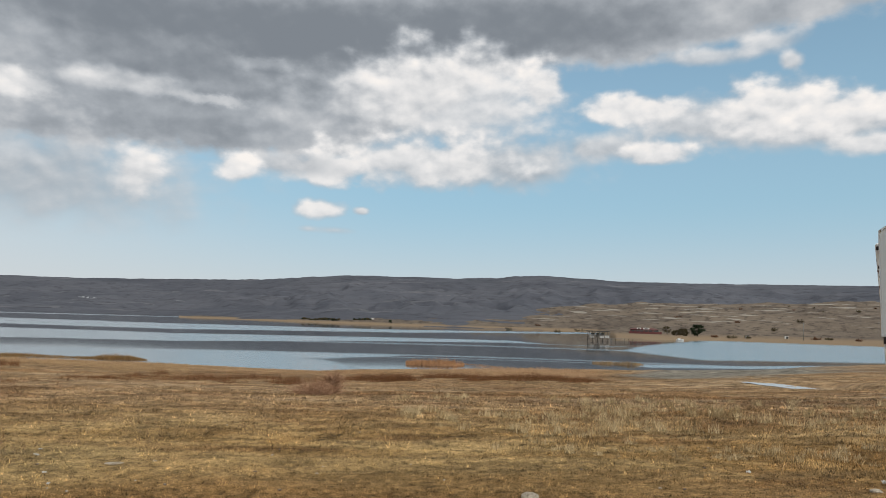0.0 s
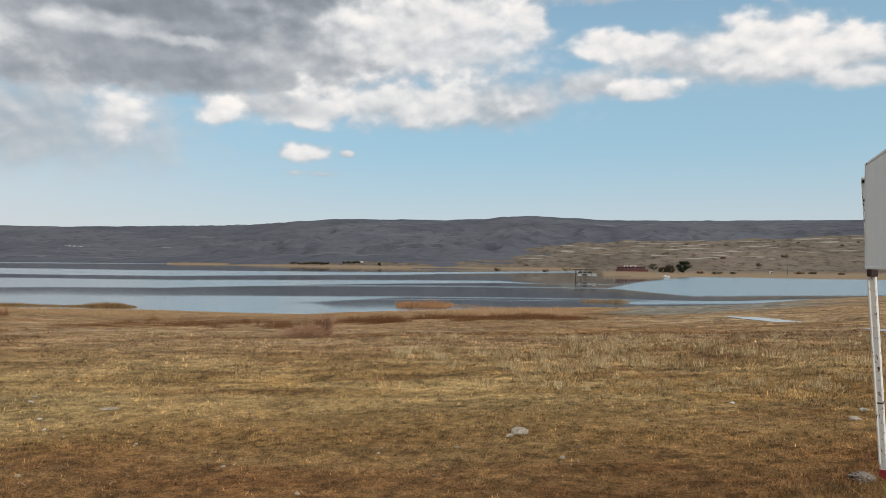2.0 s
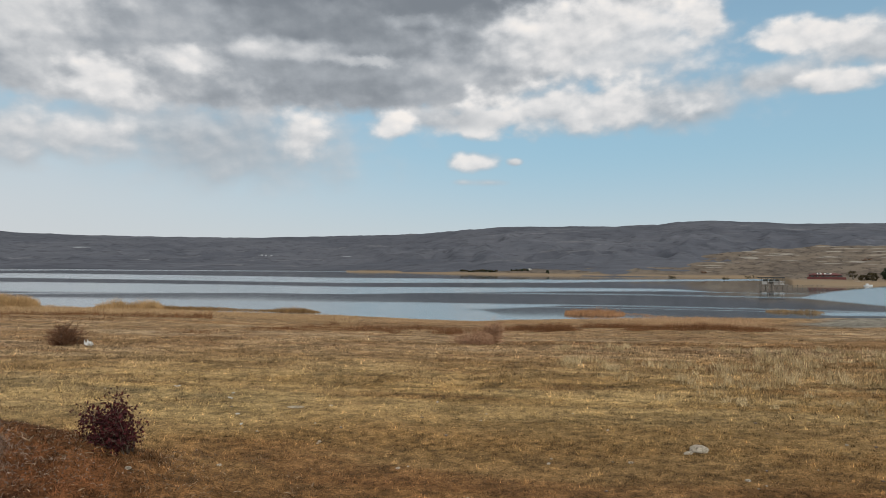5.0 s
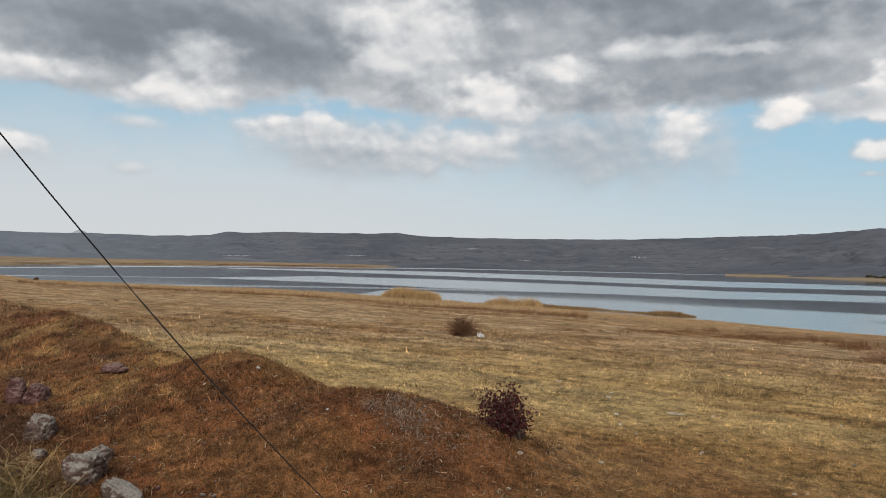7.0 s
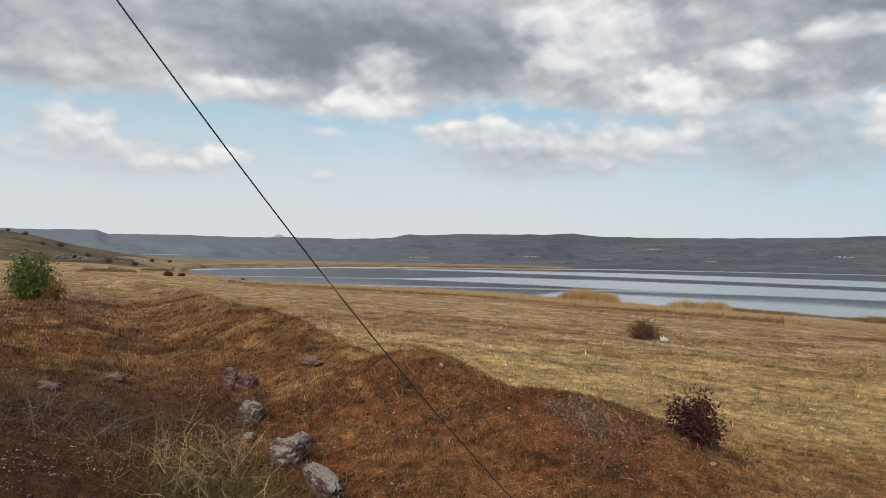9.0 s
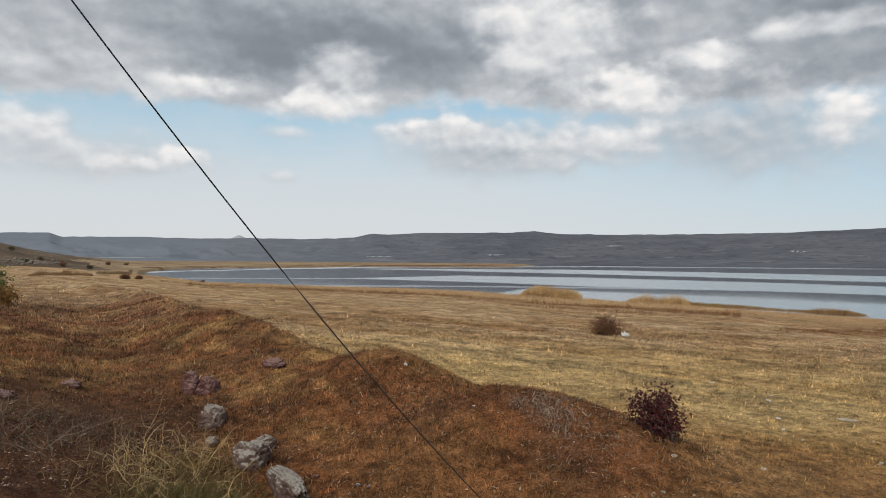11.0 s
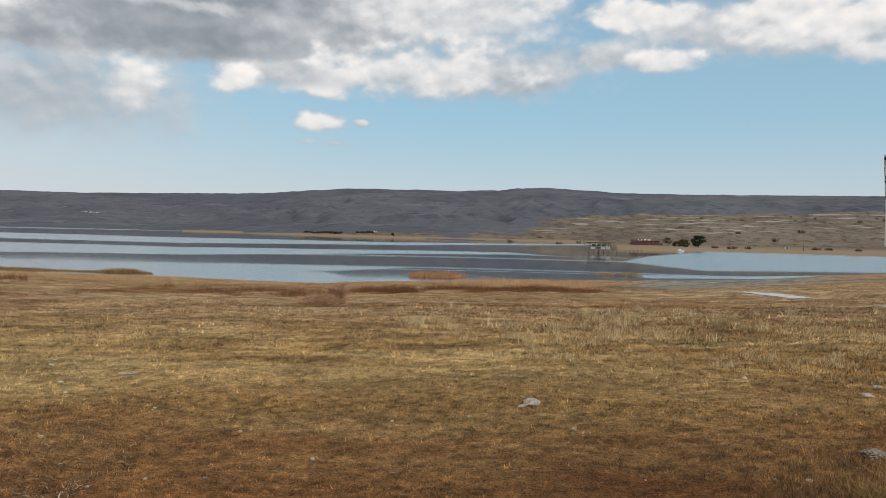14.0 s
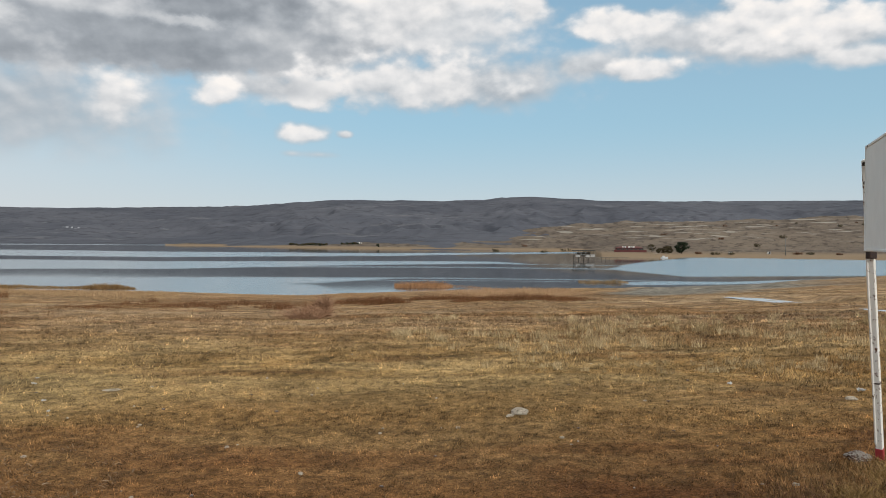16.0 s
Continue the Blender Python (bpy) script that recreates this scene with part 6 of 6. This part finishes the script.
def pier_house():
    d = 229.0
    thing = empty("pier_house", facing(Vector((d * math.sin(radians(12.25)), d * math.cos(radians(12.25)), 0.0)), 8) @ Matrix.Diagonal((0.95, 0.9, 1.0, 1)), "open grey timber pavilion on stilts in the lake", "pavilion")
    w, q = 6.4, 4.2
    for i in range(5):
        for j in range(2):
            bm = bmesh.new()
            add_tube(bm, [(-w / 2 + i * w / 4, -q / 2 + j * q, -1.6), (-w / 2 + i * w / 4, -q / 2 + j * q, 0.95)], 0.11, 8)
            part("stilt", bm, TIMBER, thing, smooth=True)
    box_part("deck", (0, 0, 1.0), (w + 0.5, q + 0.5, 0.16), TIMBER, thing)
    box_part("lower_beam", (0, -q / 2, 0.45), (w, 0.14, 0.14), TIMBER, thing)
    for i in range(5):
        for j in range(2):
            box_part("post", (-w / 2 + i * w / 4, -q / 2 + j * q, 2.0), (0.15, 0.15, 1.9), TIMBER, thing)
    for z in (1.45, 1.95):
        for y in (-q / 2, q / 2):
            box_part("rail", (0, y, z), (w, 0.09, 0.10), PALE_BOARD if z > 1.6 else TIMBER, thing)
    for i in range(4):
        if i != 1:
            box_part("parapet_panel", (-w / 2 + w / 8 + i * w / 4, -q / 2 + 0.02, 1.42), (w / 4 - 0.3, 0.06, 0.55), PALE_BOARD, thing, "pale boarded panel")
    for i in range(3):
        box_part("back_screen", (-w / 2 + w / 8 + (i + 0.5) * w / 4, q / 2 - 0.05, 1.9), (w / 4 - 0.2, 0.06, 1.2), TIMBER, thing)
    roof = box_part("roof", (-0.35, 0, 3.1), (w + 0.7, q + 1.0, 0.28), DARK_ROOF, thing, "dark flat roof")
    for i in range(7):
        box_part("rafter_end", (-w / 2 - 0.3 + i * 1.05, -q / 2 - 0.52, 2.92), (0.1, 0.3, 0.12), TIMBER, roof)
    # the gangway to the bank
    for i in range(8):
        box_part("gangway_plank", (w / 2 + 1.0 + i * 1.6, 0.4 + i * 1.3, 0.95), (1.75, 0.9, 0.08), TIMBER, thing)
        bm = bmesh.new()
        add_tube(bm, [(w / 2 + 1.0 + i * 1.6, 0.4 + i * 1.3, -1.4), (w / 2 + 1.0 + i * 1.6, 0.4 + i * 1.3, 0.92)], 0.08, 6)
        part("gangway_stilt", bm, TIMBER, thing)


pier_house()


def lakeside_hall():
    p = on_slope(15.75, 345.0, -0.15)
    thing = empty("lakeside_hall", facing(p, 4) @ Matrix.Diagonal((1.15, 1.0, 0.9, 1)), "low brick-red lakeside building with pale upper rooms", "building")
    box_part("terrace_wall", (-0.3, -2.9, 0.55), (12.6, 0.3, 1.3), RED_WALL, thing, "red terrace wall")
    hall = box_part("hall_wall", (-0.6, 0.6, 1.15), (10.6, 5.0, 2.3), RED_WALL, thing, "brick-red wall")
    for i in range(6):
        w = box_part("window", (-4.9 + i * 1.7, -1.93, 1.45), (1.05, 0.06, 0.9), GLASS_DARK, hall)
        box_part("window_frame", (-4.9 + i * 1.7, -1.915, 1.96), (1.2, 0.1, 0.1), RED_ROOF, hall)
    box_part("door", (5.0 - 0.6, -1.92, 1.0), (0.95, 0.07, 2.0), GLASS_DARK, hall)
    bm = bmesh.new()
    # a shallow hipped roof
    b = [bm.verts.new(v) for v in ((-6.3, -2.3, 2.3), (5.1, -2.3, 2.3), (5.1, 3.5, 2.3), (-6.3, 3.5, 2.3))]
    t = [bm.verts.new(v) for v in ((-4.2, 0.6, 3.05), (3.0, 0.6, 3.05))]
    for f in ((b[0], b[1], t[1], t[0]), (b[1], b[2], t[1]), (b[2], b[3], t[0], t[1]), (b[3], b[0], t[0]), (b[3], b[2], b[1], b[0])):
        bm.faces.new(f)
    part("roof", bm, RED_ROOF, thing, "red sheet roof")
    for x, s in ((-2.6, 1.5), (0.2, 2.4)):
        room = box_part("upper_room", (x, -0.9, 2.7), (s, 1.6, 0.8), WHITE_WALL, thing, "white upper room")
        box_part("room_window", (x, -1.72, 2.75), (s * 0.5, 0.05, 0.4), GLASS_DARK, room)
    for i in range(9):
        box_part("railing_post", (-6.3 + i * 1.5, -2.95, 1.45), (0.07, 0.07, 0.6), TIMBER, thing)
    box_part("railing", (-0.3, -2.95, 1.74), (12.4, 0.08, 0.08), TIMBER, thing)
    pergola = box_part("pergola_beam", (6.9, -1.2, 2.5), (3.4, 0.14, 0.14), TIMBER, thing)
    for x in (5.4, 6.9, 8.4):
        box_part("pergola_post", (x, -1.2, 1.2), (0.13, 0.13, 2.5), TIMBER, thing)


lakeside_hall()

p = on_slope(19.5, 327.0)
tree("tree", pose(*p), "round dark green tree on the far bank", 5.0, 2.7, 0.22, 5200, 0.20, DARK_LEAF, 51, 0.1, "trees on the far bank")
p = on_slope(18.5, 325.0)
tree("tree", pose(*p), "lower olive tree beside a round dark one", 3.2, 2.0, 0.16, 3200, 0.18, OLIVE_LEAF, 52, 0.06, "trees on the far bank")
p = on_slope(18.0, 326.0)
tree("tree", pose(*p), "low spreading tree near the red building", 2.4, 2.2, 0.14, 2400, 0.18, OLIVE_LEAF, 53, 0.05, "trees on the far bank")
p = on_slope(17.3, 352.0)
tree("tree", pose(*p), "small bare brown tree behind the pergola", 3.6, 2.0, 0.14, 1800, 0.14, OLIVE_LEAF, 54, 0.15, "trees on the far bank")
for a, d, h, k in ((21.9, 330, 1.6, 55), (20.6, 327, 1.2, 56), (23.0, 331, 0.9, 57), (27.4, 340, 1.4, 58), (28.2, 345, 1.2, 59), (30.0, 340, 0.9, 60)):
    shrub("scrub_bush", pose(*on_slope(a, d)), "rust-brown scrub bush on the far bank", h * 0.7, h * 1.5, 14, 900, 0.13, OLIVE_LEAF if k % 2 else RUST_LEAF, k, 0.04, 0.25, "bush", group="scrub on the far bank")


dice = random.Random(5)
for k in range(22):
    a, d, h = dice.uniform(5.0, 33.0), dice.uniform(400, 900), dice.uniform(1.2, 3.0)
    shrub("scrub_bush", pose(*on_slope(a, d)), "dark scrub bush dotted on the dry hillside", h * 0.7, h * dice.uniform(0.7, 1.6), 9, 220, 0.28, OLIVE_LEAF if k % 3 else RUST_LEAF, 200 + k, 0.05, 0.3, "bush", group="scrub on the far bank")


def boat():
    p = Vector((287 * math.sin(radians(18.25)), 287 * math.cos(radians(18.25)), 0.0))
    thing = empty("boat", facing(p, 15) @ Matrix.Diagonal((0.68, 0.68, 0.62, 1)), "small white moored boat with a low cabin", "boat")
    bm = bmesh.new()
    rows = []
    for i in range(9):
        t = i / 8
        x = -2.0 + 4.0 * t
        half = 0.75 * (1 - max(0, (t - 0.45) / 0.55) ** 2.2) + 0.02
        rows.append([bm.verts.new(c) for c in ((x, -half, 0.62 + 0.25 * t ** 3), (x, -half * 0.75, 0.1), (x, 0, -0.18), (x, half * 0.75, 0.1), (x, half, 0.62 + 0.25 * t ** 3))])
    for a, b in zip(rows, rows[1:]):
        for k in range(4):
            bm.faces.new((a[k], a[k + 1], b[k + 1], b[k]))
        bm.faces.new((a[4], a[0], b[0], b[4]))
    bm.faces.new(rows[0])
    part("hull", bm, BOAT_WHITE, thing, smooth=False)
    cabin = box_part("cabin", (-0.5, 0, 1.0), (1.3, 1.0, 0.8), BOAT_WHITE, thing)
    box_part("windscreen", (0.17, 0, 1.1), (0.05, 0.85, 0.4), GLASS_DARK, cabin)
    bm = bmesh.new()
    add_tube(bm, [(0.3, 0, 0.6), (1.4, 0.1, 1.9)], 0.035, 6)
    part("boom", bm, STEEL_GREY, thing)


boat()


def pole(az, d, height):
    p = on_slope(az, d)
    thing = empty("utility_pole", facing(p), "thin dark utility pole on the far bank", "pole", "poles on the far bank")
    bm = bmesh.new()
    add_tube(bm, [(0, 0, -0.3), (0, 0, height)], [0.14, 0.09], 7)
    part("shaft", bm, STEEL_GREY, thing, smooth=True)
    box_part("cross_arm", (0, 0, height - 0.5), (1.4, 0.1, 0.1), STEEL_GREY, thing)
    for x in (-0.6, 0.6):
        box_part("insulator", (x, 0, height - 0.36), (0.09, 0.09, 0.18), WHITE_WALL, thing)


pole(26.6, 328, 7.2)
pole(33.0, 420, 7.2)


def hut(az, d, size, label):
    p = on_slope(az, d)
    thing = empty("hut", facing(p, 20), label, "hut", "huts on the far bank")
    w = box_part("wall", (0, 0, size[2] / 2 - 0.1), size, WHITE_WALL, thing)
    box_part("roof", (0, 0, size[2] + 0.02), (size[0] * 1.12, size[1] * 1.15, 0.18), DARK_ROOF, thing)
    box_part("door", (0.1 * size[0], -size[1] / 2 - 0.02, size[2] * 0.4), (0.8, 0.06, size[2] * 0.72), GLASS_DARK, w)


hut(25.5, 345, (1.2, 1.1, 1.2), "tiny white hut on the far bank")
hut(22.9, 332, (1.3, 1.2, 1.1), "tiny pale hut beside scrub")
hut(-5.5, 690, (3.0, 2.8, 1.7), "small white house among far trees")
hut(4.2, 760, (4.0, 4.0, 2.6), "small pale house on the far slope")

# dark trees along the far shore
def on_far(az, back):
    """A place that many metres behind the far shoreline."""
    d = float(np.interp(az, LOW_AZ, LOW_D)) + back
    x, y = np.array([d * math.sin(radians(az))]), np.array([d * math.cos(radians(az))])
    return Vector((x[0], y[0], max(0.2, float(slope_z(x, y)[0]), float(ridge_z(x, y)[0]))))


dice = random.Random(77)
for k in range(26):
    a = -10.9 + 0.112 * k + dice.uniform(-0.06, 0.06)
    tree("tree", pose(*on_far(a, 34 + 10 * dice.random())), "dark green tree in a far shelter belt", dice.uniform(1.0, 2.6), dice.uniform(1.0, 1.7), 0.16, 240, 0.38, OLIVE_LEAF if k % 3 else DARK_LEAF, 80 + k, 0.05, "far shelter belt")
for k in range(10):
    a = -6.9 + 0.14 * k + dice.uniform(-0.04, 0.04)
    tree("tree", pose(*on_far(a, 50 + 10 * dice.random())), "dark green tree by the far white house", dice.uniform(1.0, 2.4), dice.uniform(0.9, 1.5), 0.16, 240, 0.38, OLIVE_LEAF if k % 3 else DARK_LEAF, 120 + k, 0.05, "trees by the far house")
tree("tree", pose(*on_far(-4.05, 22)), "lone dark tree on the far shore", 3.0, 1.2, 0.2, 500, 0.4, DARK_LEAF, 110, 0.05)


# thorn scrub on the stony hill above the plain
def on_plain(az, d):
    x, y = d * math.sin(radians(az)), d * math.cos(radians(az))
    return Vector((x, y, max(float(plain_z(np.array([x]), np.array([y]))[0]), float(ground_z(np.array([x]), np.array([y]))[0]))))


for a, d, h, k in ((-80.3, 330, 3.2, 61), (-83.4, 420, 2.6, 62), (-85.6, 470, 2.4, 63), (-81.7, 380, 1.8, 64), (-84.5, 400, 1.6, 65), (-78.6, 310, 1.6, 66), (-77.4, 420, 2.2, 67), (-76.2, 520, 2.4, 68), (-86.6, 500, 2.0, 69), (-82.5, 350, 1.5, 70)):
    shrub("scrub_bush", pose(*on_plain(a, d)), "dark thorn scrub on the stony hillside", h * 0.75, h * 0.6, 12, 600, 0.2, RUST_LEAF if k % 2 else OLIVE_LEAF, k, 0.05, 0.3, "bush", group="scrub on the western hill")
HILL_STONE = stone_material("weathered_hill_stone", (0.10, 0.08, 0.066), (0.175, 0.145, 0.122), (0.30, 0.27, 0.24))
hill_rock = [stone_mesh("boulder", (2.2, 1.8, 1.5), 40 + k, HILL_STONE) for k in range(3)]
dice = random.Random(31)
for k in range(110):
    a = dice.uniform(-86.5, -80.4)
    p = on_plain(a, sight_distance(a, dice.triangular(-0.55, 0.25, -0.2)))
    ob = new("boulder", hill_rock[k % 3])
    s = 0.25 + 0.75 * dice.random() ** 2
    ob.matrix_world = pose(p.x, p.y, p.z + 0.2 * s, 0, 0, dice.uniform(0, 360)) @ Matrix.Diagonal((s, s, s, 1))
    tagged(ob, "pale boulder on the stony hillside", "boulder", "boulders on the western hill")
